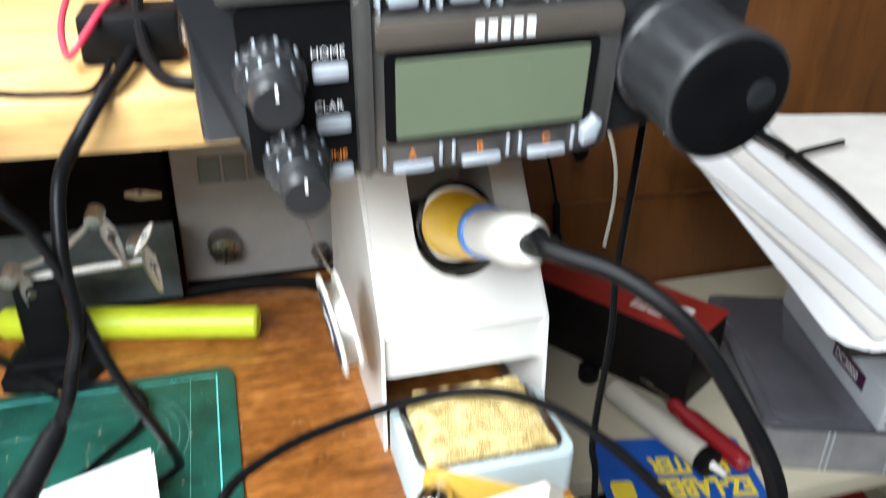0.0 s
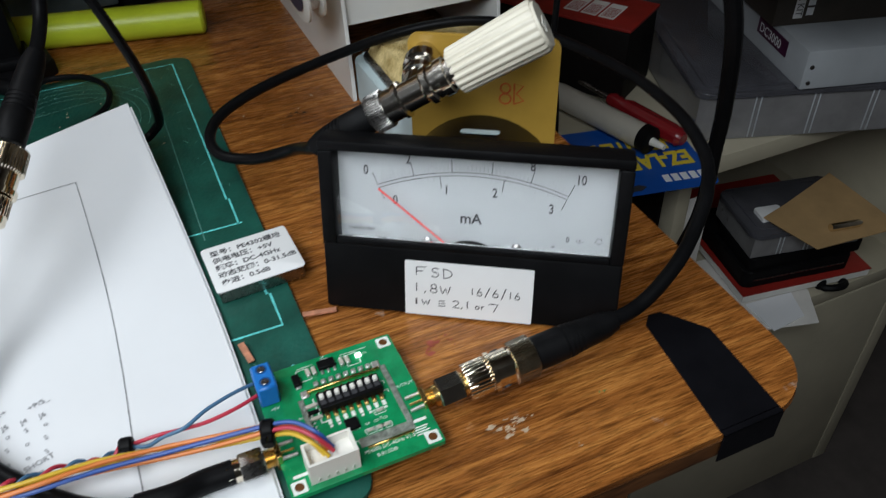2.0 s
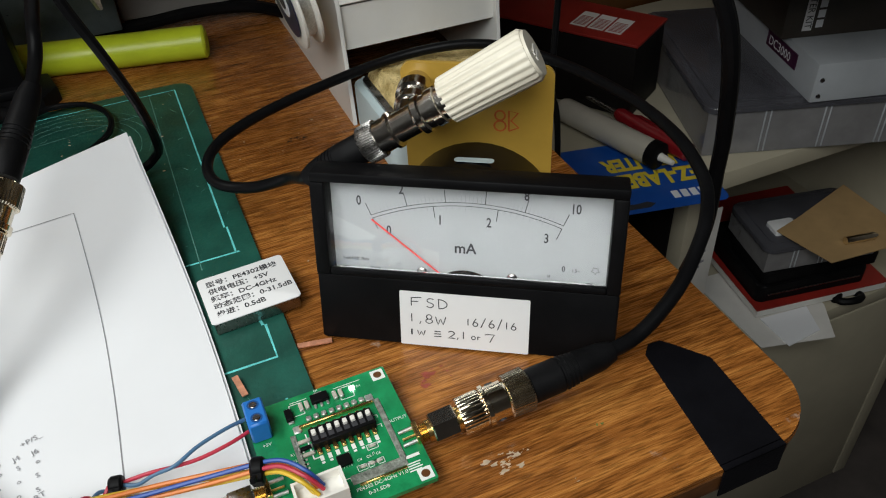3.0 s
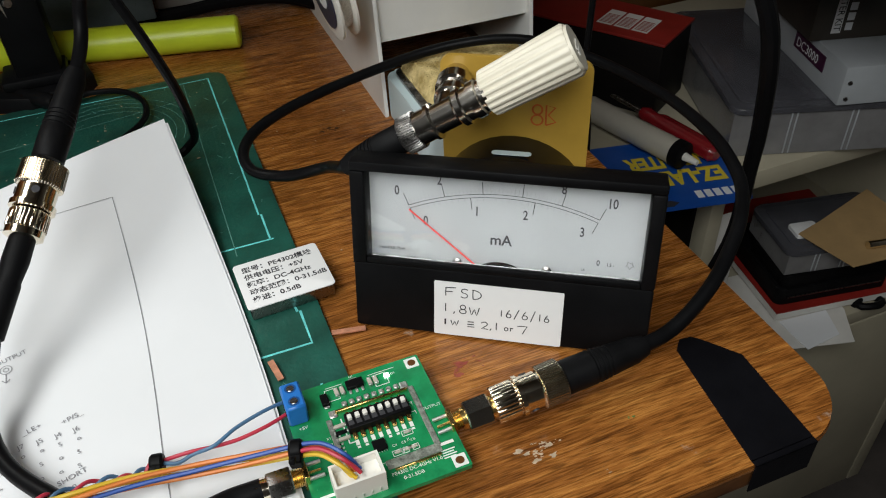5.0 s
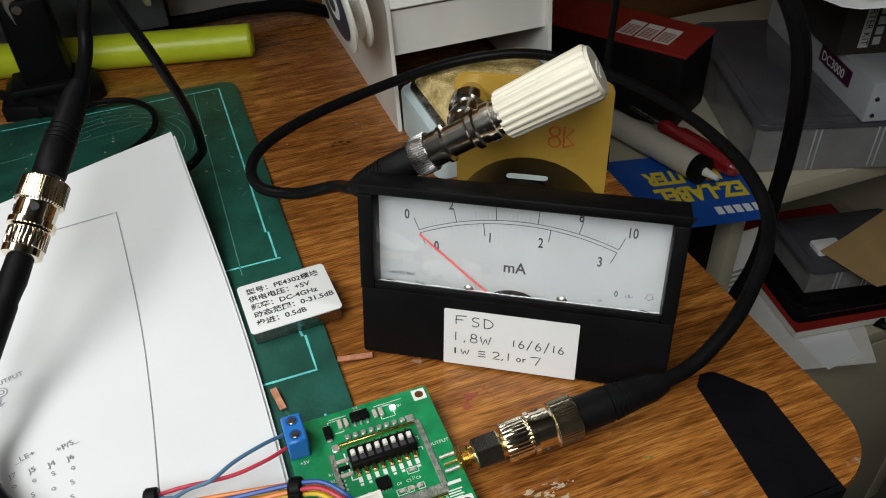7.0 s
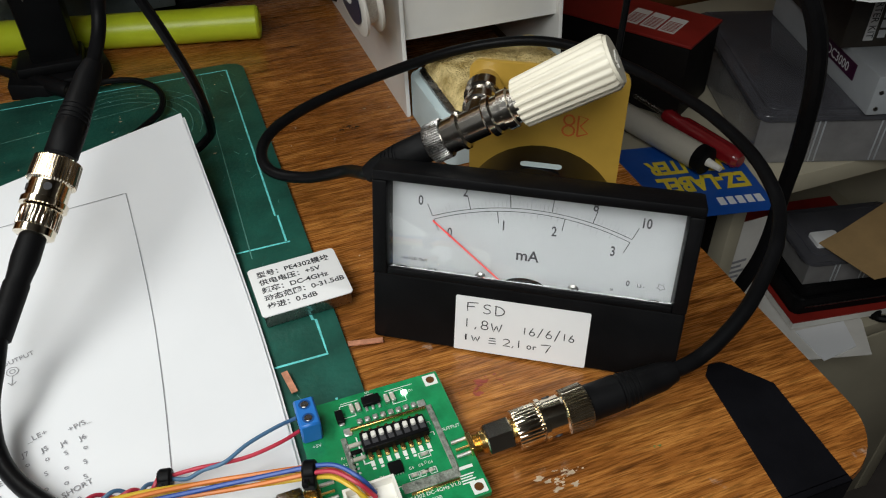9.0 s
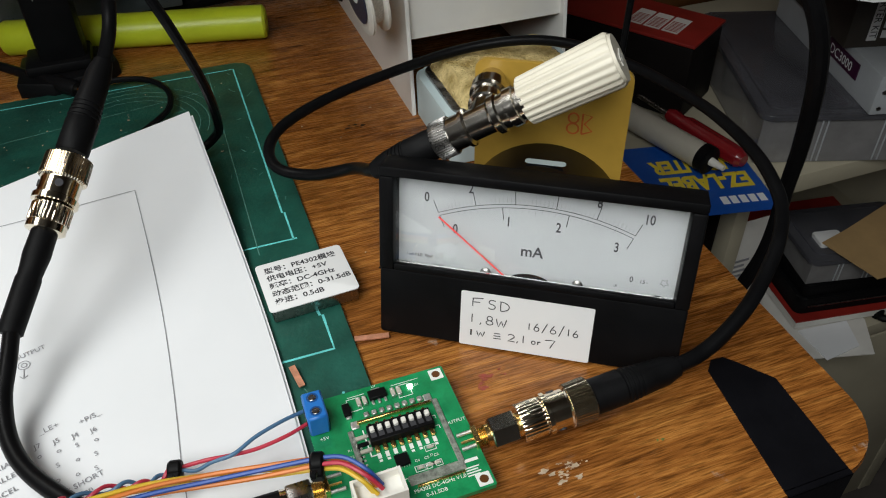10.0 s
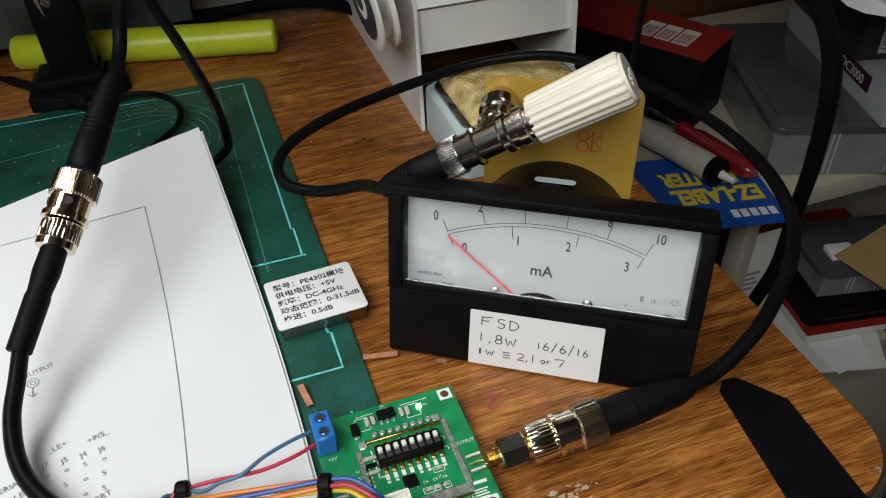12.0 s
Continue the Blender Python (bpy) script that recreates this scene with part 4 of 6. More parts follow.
# adaptor on the output: hex nut, knurled ring, bayonet sleeve, grip
adaptor = thing("coax_adaptor", (0, 0, 0), "nickel coax adaptor screwed on the board's output socket", "connector")
MO = axis_m(OUT, OUT_D)
bm = B()
nut6(bm, MO, 0.0052, 0.0045, 0.0128)
part("hex_nut", bm, M_CHROME, adaptor)
bm = B()
lathe(bm, [(0.0036, 0.0030), (0.0036, 0.0050)], MO, 20)
lathe(bm, [(0.0038, 0.0128), (0.0038, 0.0145)], MO, 20)
part("neck", bm, M_GOLD, adaptor)
bm = B()
lathe(bm, [(0.0058, 0.0140), (0.0061, 0.0144), (0.0061, 0.0218), (0.0057, 0.0222)], MO, ribs=30, depth=0.0003, lo=1, hi=2)
part("knurled_ring", bm, M_NICKEL, adaptor)
MO2 = MO @ Matrix.Translation((0, 0, 0.0022))
coax = thing("coax_lead", (0, 0, 0), "thick black coax lead looping behind the meter", "cable")
bm = B()
lathe(bm, [(0.0054, 0.0200), (0.0068, 0.0202), (0.0068, 0.0216), (0.0060, 0.0220), (0.0060, 0.0275), (0.0066, 0.0280)], MO2, 32)
sleeve = part("bayonet_sleeve", bm, M_NICKEL, coax)
bm = B()
for a in (35, 215):
    lathe(bm, [(0.0013, 0.0), (0.0013, 0.0005)], MO2 @ pose(0, 0, 0.0245, 0, 0, a) @ Matrix.Translation((0.0058, 0, 0)) @ pose(0, 0, 0, 0, 90, 0), 12)
part("bayonet_slot", bm, M_INK, sleeve)
bnc_plug(coax, MO2, 0.0280)
bm = B()
lathe(bm, [(0.0054, 0.0348), (0.0054, 0.0362)], MO2, 24)
part("collar", bm, M_STEEL, coax)


def boot(owner, m, z0, length=0.034, r=0.0066):
    bm = B()
    prof = [(r * 0.92, z0), (r, z0 + 0.0006), (r, z0 + 0.011)]
    for k in range(4):
        z = z0 + 0.0115 + 0.0016 * k
        rr = r * (1 - 0.03 * k)
        prof += [(rr * 0.93, z), (rr * 0.93, z + 0.0006), (rr, z + 0.0008), (rr, z + 0.0014)]
    prof += [(r * 0.88, z0 + 0.019), (r * 0.80, z0 + length * 0.85), (r * 0.58, z0 + length)]
    lathe(bm, prof, m, 24)
    part("strain_relief", bm, M_RUBBER, owner, "ribbed black rubber boot")


boot(coax, MO2, 0.0360, 0.031, 0.0058)
E1 = MO2 @ Vector((0, 0, 0.056))
bm = B()
T_C = Vector((0.0620, 0.0140, 0.0730))
LOAD_A, LOAD_B = Vector((0.0756, 0.0090, 0.0806)), Vector((0.0999, -0.0035, 0.0968))
AX = (LOAD_B - LOAD_A).normalized()
MT = axis_m(T_C, AX)
PLUG_END = MT @ Vector((0, 0, -0.036))
tube(bm, [E1, E1 + OUT_D * 0.006 + Vector((0, 0.0002, 0.0002)), (0.1040, -0.0580, 0.0142), (0.1120, -0.0570, 0.0152), (0.1215, -0.0548, 0.0187), (0.1330, -0.0502, 0.0238), (0.1435, -0.0434, 0.0285), (0.1535, -0.0352, 0.0337), (0.1630, -0.0229, 0.0370), (0.1670, -0.0110, 0.0400), (0.1698, 0.0040, 0.0420), (0.1713, 0.0240, 0.0424), (0.1700, 0.0430, 0.0426), (0.1623, 0.0728, 0.0435),
     (0.1485, 0.0993, 0.0445), (0.1344, 0.1167, 0.0430), (0.1171, 0.1284, 0.0395), (0.0956, 0.1334, 0.0362), (0.0669, 0.1322, 0.0325), (0.0379, 0.1260, 0.0300), (0.0173, 0.1146, 0.0300), (0.0053, 0.1055, 0.0284), (0.0003, 0.0965, 0.0250), (0.0029, 0.0860, 0.0228), (0.0146, 0.0748, 0.0245), (0.0280, 0.0590, 0.0345), PLUG_END + AX * -0.006, PLUG_END + AX * 0.004], lambda k: 0.0027 - 0.0003 * min(1, k * 2), 12, 8)
part("jacket", bm, M_CABLE, coax)
bm = B()
boot(coax, MT @ pose(0, 0, -0.0165, 180, 0, 0), 0.0, 0.026, 0.0054)
bm = B()
lathe(bm, [(0.0060, -0.0165), (0.0068, -0.0161), (0.0068, -0.0105), (0.0062, -0.0100)], MT, ribs=46, depth=0.00045, lo=1, hi=2)
part("ribbed_grip", bm, M_STEEL, coax)

tee = thing("coax_tee", (0, 0, 0), "nickel coax tee piece fixed to the amber board", "connector")
bm = B()
lathe(bm, [(0.0058, -0.0100), (0.0058, -0.0052), (0.0066, -0.0048), (0.0066, -0.0036), (0.0052, -0.0030), (0.0052, 0.0050), (0.0058, 0.0054), (0.0066, 0.0062), (0.0066, 0.0082), (0.0058, 0.0088), (0.0058, 0.0112), (0.0066, 0.0116), (0.0066, 0.0146), (0.0058, 0.0150), (0.0058, 0.0174)], MT, 32)
part("body", bm, M_CHROME, tee)
ST_D = (V + Vector((-0.05, 0, 0.05))).normalized()
MS = axis_m(T_C + AX * 0.001, ST_D)
bm = B()
lathe(bm, [(0.0052, 0.0), (0.0052, 0.0080), (0.0060, 0.0084), (0.0060, 0.0100), (0.0054, 0.0104), (0.0054, 0.0150), (0.0066, 0.0154), (0.0066, 0.0200), (0.0058, 0.0206), (0.0045, 0.0270)], MS, 28)
part("branch", bm, M_CHROME, tee)

load = thing("dummy_load", (0, 0, 0), "cream ribbed plastic load capped on the tee piece", "terminator")
ML = axis_m(LOAD_A, AX)
LL = (LOAD_B - LOAD_A).length
bm = B()
lathe(bm, [(0.0074, 0.0), (0.0081, 0.0004), (0.0090, LL - 0.0012), (0.0084, LL - 0.0002)], ML, ribs=20, depth=0.0006, lo=1, hi=2)
part("ribbed_body", bm, M_CREAM, load)
bm = B()
lathe(bm, [(0.0081, LL - 0.0004), (0.0077, LL + 0.0008)], ML, 36)
cap = part("end_cap", bm, M_CREAM, load)
bm = B()
for s in (-1, 1):
    box(bm, -0.0030, 0.0030, 0.0010 * s - 0.0006, 0.0010 * s + 0.0006, LL + 0.0008, LL + 0.0012, m=ML)
part("raised_mark", bm, M_WHITEPL, cap)

# coax to the board's input, coming down over the paper
left_lead = thing("coax_lead", (0, 0, 0), "black coax lead dropping over the paper to the board", "cable")
J = Vector((-0.0718, 0.0705, 0.0526))
JD = Vector((-0.0402, -0.0680, -0.0445)).normalized()
MJ = axis_m(J, JD) @ Matrix.Scale(1.14, 4)
bnc_plug(left_lead, MJ, -0.0035)
bm = B()
lathe(bm, [(0.0060, 0.0033), (0.0060, 0.0100), (0.0068, 0.0104), (0.0068, 0.0122), (0.0056, 0.0126)], MJ, 32)
sl = part("bayonet_sleeve", bm, M_NICKEL, left_lead)
bm = B()
for a in (60, 240, 150):
    lathe(bm, [(0.0012, 0.0), (0.0012, 0.0005)], MJ @ pose(0, 0, 0.0070, 0, 0, a) @ Matrix.Translation((0.0058, 0, 0)) @ pose(0, 0, 0, 0, 90, 0), 12)
part("bayonet_slot", bm, M_INK, sl)
bm = B()
lathe(bm, [(0.0056, 0.0130), (0.0060, 0.0134), (0.0060, 0.0188), (0.0056, 0.0190)], MJ, ribs=30, depth=0.0003, lo=1, hi=2)
part("ribbed_ring", bm, M_NICKEL, left_lead)
bm = B()
lathe(bm, [(0.0058, 0.0190), (0.0058, 0.0212), (0.0050, 0.0216)], MJ, 28)
part("collar", bm, M_NICKEL, left_lead)
bm = B()
lathe(bm, [(0.0038, 0.0210), (0.0040, 0.0290), (0.0036, 0.0330), (0.0034, 0.0355), (0.0037, 0.0365), (0.0036, 0.0530), (0.0031, 0.0534)], MJ, 20)
part("heat_shrink", bm, M_RUBBER, left_lead, "black heat-shrink sleeve")
boot(left_lead, MJ @ pose(0, 0, -0.0050, 180, 0, 0), 0.0, 0.034, 0.0050)
tail = MJ @ Vector((0, 0, 0.051))
MI = axis_m(IN, IN_D)
bm = B()
nut6(bm, MI, 0.0046, 0.0040, 0.0112)
part("hex_nut", bm, M_STEEL, left_lead)
bm = B()
lathe(bm, [(0.0036, 0.0112), (0.0036, 0.0150), (0.0030, 0.0152)], MI, 20)
part("crimp", bm, M_NICKEL, left_lead)
bm = B()
SH_E = Vector((-0.0545, -0.0602, 0.0108))
tube(bm, [MI @ Vector((0, 0, 0.0130)), MI @ Vector((0, 0, 0.022)), (-0.0440, -0.0606, 0.0104), SH_E], 0.0037, 14, 6)
part("heat_shrink", bm, M_RUBBER, left_lead, "black heat-shrink sleeve")
bm = B()
tube(bm, [tail, (-0.0990, 0.0140, 0.0215), (-0.1016, 0.0030, 0.0165), (-0.1005, -0.0110, 0.0130), (-0.0950, -0.0240, 0.0115), (-0.0840, -0.0380, 0.0108), (-0.0710, -0.0510, 0.0106), SH_E + Vector((-0.006, 0.0022, 0)), SH_E + Vector((0.003, -0.0002, 0))], 0.0027, 12, 8)
part("jacket", bm, M_CABLE, left_lead)
up = MJ @ Vector((0, 0, -0.038))
bm = B()
tube(bm, [MJ @ Vector((0, 0, -0.030)), up, (-0.0472, 0.1045, 0.0850), (-0.0440, 0.1080, 0.0965), (-0.0385, 0.1050, 0.1170), (-0.0400, 0.1110, 0.1400), (-0.0380, 0.1230, 0.1630), (-0.0280, 0.1240, 0.1800), (-0.0190, 0.1350, 0.1910), (-0.0150, 0.1600, 0.1925), (-0.0120, 0.1900, 0.1950)], 0.0026, 12, 8)
part("jacket", bm, M_CABLE, left_lead)


def lead(name, pts, r, label, material=M_CABLE, category="cable", step=8):
    bm = B()
    tube(bm, pts, r, 10, step)
    return solid(name, bm, material, label, category)


# iron's lead hanging by the desk's edge, and other leads
lead("iron_lead", [(0.1125, 0.0560, 0.1575), (0.1140, 0.0460, 0.1560), (0.1300, 0.0315, 0.1530), (0.1465, 0.0150, 0.1415), (0.1600, 0.0010, 0.1190), (0.1690, -0.0075, 0.1000), (0.1750, -0.0095, 0.0790), (0.1860, -0.0020, 0.0450), (0.1940, 0.0056, 0.0180), (0.1970, 0.0090, -0.0200), (0.1950, 0.0200, -0.0800), (0.2000, 0.0400, -0.2500), (0.2100, 0.0600, -0.7450)], 0.0032, "thick black soldering iron lead hanging past the desk")
lead("hanging_lead", [(0.1790, 0.1150, 0.2800), (0.1800, 0.1130, 0.1800), (0.1780, 0.1140, 0.1050), (0.1765, 0.1090, 0.0750), (0.1705, 0.1020, 0.0200), (0.1750, 0.1000, -0.0300), (0.1900, 0.1200, -0.3000), (0.2000, 0.1300, -0.7450)], 0.0016, "thin black lead hanging beside the desk")
lead("power_lead", [(-0.0620, 0.1250, 0.1860), (-0.0550, 0.1080, 0.1650), (-0.0470, 0.1080, 0.1520), (-0.0400, 0.1080, 0.1310), (-0.0330, 0.1070, 0.1020), (-0.0255, 0.1060, 0.0800), (-0.0190, 0.1160, 0.0520), (-0.0165, 0.1320, 0.0250), (-0.0190, 0.1420, 0.0110), (-0.0350, 0.1380, 0.0056), (-0.0900, 0.1200, 0.0050)], 0.0021, "black power lead running under the paper")
lead("thin_lead", [(-0.1700, 0.3100, 0.0050), (-0.1225, 0.2690, 0.0066), (-0.1060, 0.2510, 0.0068), (-0.0900, 0.2335, 0.0068), (-0.0760, 0.2230, 0.0066), (-0.0630, 0.2270, 0.0064), (-0.0500, 0.2235, 0.0066), (-0.0415, 0.2160, 0.0066), (-0.0362, 0.2045, 0.0066), (-0.0360, 0.1917, 0.0062), (-0.0405, 0.1815, 0.0056), (-0.0550, 0.1650, 0.0050), (-0.0800, 0.1300, 0.0048)], 0.0016, "thin black lead on the mat")
plug = thing("power_plug", axis_m((-0.1060, 0.2510, 0.0068), (0.0258, -0.0281, 0.0)) @ Matrix.Scale(0.82, 4), "black moulded power plug lying by the mat", "plug")
bm = B()
lathe(bm, [(0.0030, -0.030), (0.0034, 0.0), (0.0044, 0.004), (0.0046, 0.022), (0.0052, 0.024), (0.0054, 0.044), (0.0046, 0.046)], Matrix.Identity(4), 20)
part("plug_body", bm, M_RUBBER, plug)
bm = B()
lathe(bm, [(0.0026, 0.046), (0.0026, 0.052)], Matrix.Identity(4), 14)
part("plug_tip", bm, M_NICKEL, plug)

# ---- twisted and ribbon wires ----
def strands(bm_paths, path, cols, r, turns, spread, phase=0.0):
    p = smooth_path(path, 14)
    for k, c in enumerate(cols):
        pts = []
        for i, q in enumerate(p):
            d = (p[min(i + 1, len(p) - 1)] - p[max(i - 1, 0)]).normalized()
            x = d.cross(Vector((0, 0, 1))).normalized()
            y = x.cross(d)
            a = phase + 2 * math.pi * (k / len(cols) + turns * i / (len(p) - 1))
            pts.append(q + spread * (math.cos(a) * x + math.sin(a) * y))
        bm = B()
        tube(bm, pts, r, 7, 1, False)
        part("wire", bm, c, bm_paths)


KNOT = Vector((-0.0545, -0.0378, 0.0108))
pair = thing("twisted_pair", (0, 0, 0), "red and blue twisted wires to the screw terminal", "wire")
strands(pair, [(-0.1500, -0.0400, 0.0105), (-0.0948, -0.0392, 0.0130), (-0.0818, -0.0392, 0.0125), (-0.0702, -0.0378, 0.0105), (-0.0620, -0.0395, 0.0100), KNOT], (M_WIRER, M_WIREB), 0.00065, 4.5, 0.0010)
for col, pts in ((M_WIREB, [KNOT, (-0.0490, -0.0402, 0.0105), (-0.0440, -0.0395, 0.0112), (-0.0375, -0.0402, 0.0128), (-0.0300, -0.0365, 0.0132), (-0.0210, -0.0330, 0.0125), (-0.0140, -0.0300, PZ + 0.0052)]),
                 (M_WIRER, [KNOT, (-0.0490, -0.0378, 0.0108), (-0.0440, -0.0388, 0.0118), (-0.0375, -0.0392, 0.0112), (-0.0300, -0.0395, 0.0112), (-0.0210, -0.0380, 0.0112), (-0.0140, -0.0348, PZ + 0.0048)])):
    bm = B()
    tube(bm, pts, 0.00062, 8, 8)
    part("wire", bm, col, pair)


def cable_tie(owner, q, d, r=0.0027):
    m = axis_m(q, d)
    bm = B()
    lathe(bm, [(r * 0.8, -0.0020), (r, -0.0013), (r, 0.0013), (r * 0.8, 0.0020)], m, 16)
    box(bm, -0.0020, 0.0020, r * 0.6, r * 0.6 + 0.0030, -0.0019, 0.0019, 0.0005, 1, m @ pose(0, 0, 0, 0, 0, 100))
    box(bm, -0.0008, 0.0008, r * 0.9 + 0.003, r * 0.9 + 0.0058, -0.0008, 0.0008, 0.0002, 1, m @ pose(0, 0, 0, 0, 0, 60))
    part("cable_tie", bm, M_BLACKPL, owner, "black cable tie")


cable_tie(pair, KNOT, (1, -0.2, 0.0))
ribbon_set = thing("ribbon_wires", (0, 0, 0), "bundle of coloured wires to the white socket", "wire")
TIE = Vector((-0.0150, -0.0552, 0.0172))
PATH_R = [(-0.1500, -0.0440, 0.0150), (-0.0938, -0.0462, 0.0185), (-0.0778, -0.0472, 0.0185), (-0.0614, -0.0462, 0.0160), (-0.0446, -0.0475, 0.0140), (-0.0315, -0.0508, 0.0150), TIE]
strands(ribbon_set, PATH_R, (M_WIREBL, M_WIREO, M_WIREY, M_WIREY, M_WIREO), 0.00070, 0.55, 0.0016, -1.6)
strands(ribbon_set, [TIE, (-0.0085, -0.0588, 0.0188), (-0.0038, -0.0640, 0.0178), (-0.0005, -0.0668, PZ + 0.0075)], (M_WIREBL, M_WIREO, M_WIREY, M_WIREY, M_WIRER), 0.00066, 0.15, 0.0017, 1.9)
cable_tie(ribbon_set, TIE, (1, -0.3, 0.05), 0.0033)

# ---- module shield can with its label ----
mod = thing("shielded_module", frame_m((-0.0158, 0.0192, 0.0022), (1, 0.045, 0), (-0.045, 1, 0)), "metal-cased module with printed white label on the mat", "module")
bm = B()
box(bm, 0.0005, 0.0328, 0.0004, 0.0264, 0, 0.0058, 0.0005)
part("case", bm, M_STEEL, mod)
bm = B()
prism(bm, rounded(-0.0004, 0.0335, -0.0003, 0.0270, 0.0016, 4), 0.0059, 0.0063, bev=0.0001)
lab = part("label", bm, M_LABEL, mod, "white printed label")
for k, words in enumerate(("\u578b\u53f7\uff1aPE4302\u6a21\u5757", "\u4f9b\u7535\u7535\u538b\uff1a+5V", "\u9891\u7387\uff1aDC-4GHz", "\u52a8\u6001\u8303\u56f4\uff1a0-31.5dB", "\u6b65\u8fdb\uff1a0.5dB")):
    text("label_print", words, 0.0035, Matrix.Translation((0.0024, 0.0212 - 0.0045 * k, 0.0063)), M_INK, lab, 0.00005, bold=0.022)

# ---- tape, strips and marks on the desk ----
tape = thing("insulating_tape", (0, 0, 0), "black insulating tape folded over the desk's edge", "tape")
bm = B()
prism(bm, [(0.1135, -0.1025), (0.1368, -0.1025), (0.1388, -0.0655), (0.1300, -0.0535), (0.1278, -0.0512), (0.1232, -0.0508), (0.1196, -0.0545)], 0.0002, 0.0006)
part("top_strip", bm, M_TAPE, tape)
bm = B()
box(bm, 0.1135, 0.1368, -0.1046, -0.1041, -0.0128, 0.0006)
box(bm, 0.1135, 0.1368, -0.1046, -0.1022, 0.0002, 0.0006)
part("folded_end", bm, M_TAPE, tape)


def splash(name, x, y, r, material, label, n=9, seed=1):
    rnd = random.Random(seed)
    bm = B()
    for k in range(n):
        cx, cy, rr = x + rnd.gauss(0, r), y + rnd.gauss(0, r * 0.45), r * (0.06 + 0.42 * rnd.random() ** 3)
        m = 11
        prism(bm, [(cx + rr * rnd.uniform(0.4, 1.7) * math.cos(2 * math.pi * i / m), cy + rr * 0.6 * rnd.uniform(0.3, 1.5) * math.sin(2 * math.pi * i / m)) for i in range(m)], 0.00004, 0.00009 + 0.000002 * k)
    solid(name, bm, material, label, "mark", kind="stuff")


splash("pale_scuff", 0.0570, -0.0725, 0.0035, M_SCUFF, "pale chipped scuff in the desk top", 34, 3)
splash("red_stain", 0.0490, -0.0300, 0.0034, M_STAIN, "dull red stain on the desk top", 24, 5)
splash("green_smear", 0.0890, -0.0735, 0.0020, M_GREENMARK, "small green smear on the desk top", 6, 7)
splash("dark_crumbs", 0.0470, 0.1440, 0.0030, M_DARKBOX, "dark crumbs on the desk top", 22, 9)
splash("pale_scuff", 0.0720, -0.0880, 0.0012, M_SCUFF, "pale chipped scuff in the desk top", 4, 13)
splash("pale_scuff", 0.1330, -0.0740, 0.0015, M_SCUFF, "pale chipped scuff in the desk top", 4, 15)
splash("pale_scuff", 0.0400, 0.1750, 0.0015, M_SCUFF, "pale chipped scuff in the desk top", 4, 17)
splash("white_specks", 0.0020, 0.0200, 0.0016, M_SCUFF, "white solder specks near the mat", 3, 19)
for p, a, s in (((0.0100, 0.0030, 0.0006), -12, (0.0125, 0.0022)), ((-0.0124, -0.0138, 0.0030), 100, (0.0092, 0.0022))):
    bm = B()
    box(bm, 0, s[0], -s[1] / 2, s[1] / 2, 0, 0.0005, m=pose(0, 0, 0))
    solid("copper_strip", bm, M_COPPER, "short twisted copper strip", "copper strip", pose(*p, 0, 0, a) if p[0] > -0.01 else pose(*p, 0, -6, a), group="copper strips")

# ---- soldering iron stand ----
stand = thing("soldering_iron_stand", (0, 0, 0), "white enamelled soldering iron stand with sponge tray on the desk", "iron stand")
SXL, SXR = 0.0785, 0.1640
SIDE = [(0.143, 0.0), (0.1475, 0.0620), (0.200, 0.128), (0.226, 0.166), (0.300, 0.166), (0.300, 0.0)]
YZX = Matrix(((0, 0, 1, 0), (1, 0, 0, 0), (0, 1, 0, 0), (0, 0, 0, 1)))
for x in (SXL, SXR - 0.0022):
    bm = B()
    prism(bm, SIDE, x, x + 0.0022, YZX, bev=0.0006)
    part("side_plate", bm, M_STAND, stand)
FD = Vector((0, 0.0785, 0.104)).normalized()
MF = frame_m((SXL + 0.0022, 0.1480, 0.0620), (1, 0, 0), FD)
W = SXR - SXL - 0.0044
bm = B()
cx, hr = W * 0.53, 0.0215
poly = [(0, 0), (W, 0), (W, 0.118), (cx + hr, 0.118), (cx + hr, 0.046)]
poly += [(cx + hr * math.cos(radians(a)), 0.046 + hr * math.sin(radians(a))) for a in range(-15, -181, -15)]
poly += [(cx - hr, 0.118), (0, 0.118)]
prism(bm, poly, -0.0016, 0.0, MF)
part("sloping_front", bm, M_STAND, stand)
bm = B()
box(bm, SXL + 0.0022, SXR - 0.0022, 0.1500, 0.1515, 0.0380, 0.0600)
part("front_panel", bm, M_STAND, stand)
bm = B()
box(bm, SXL + 0.0022, SXR - 0.0022, 0.226, 0.298, 0.160, 0.1655)
box(bm, SXL + 0.0022, SXR - 0.0022, 0.296, 0.298, 0.0, 0.160)
part("top_plate", bm, M_STAND, stand)
bm = B()
MH = axis_m(MF @ Vector((cx, 0.052, -0.001)), (-0.25, 1, -0.42))
lathe(bm, [(0.0205, -0.004), (0.0215, -0.003), (0.0215, 0.0), (0.017, 0.004), (0.012, 0.05), (0.0115, 0.08)], MH, 32)
part("holder", bm, M_BLACKGLOSS, stand, "black funnel holder for the iron")
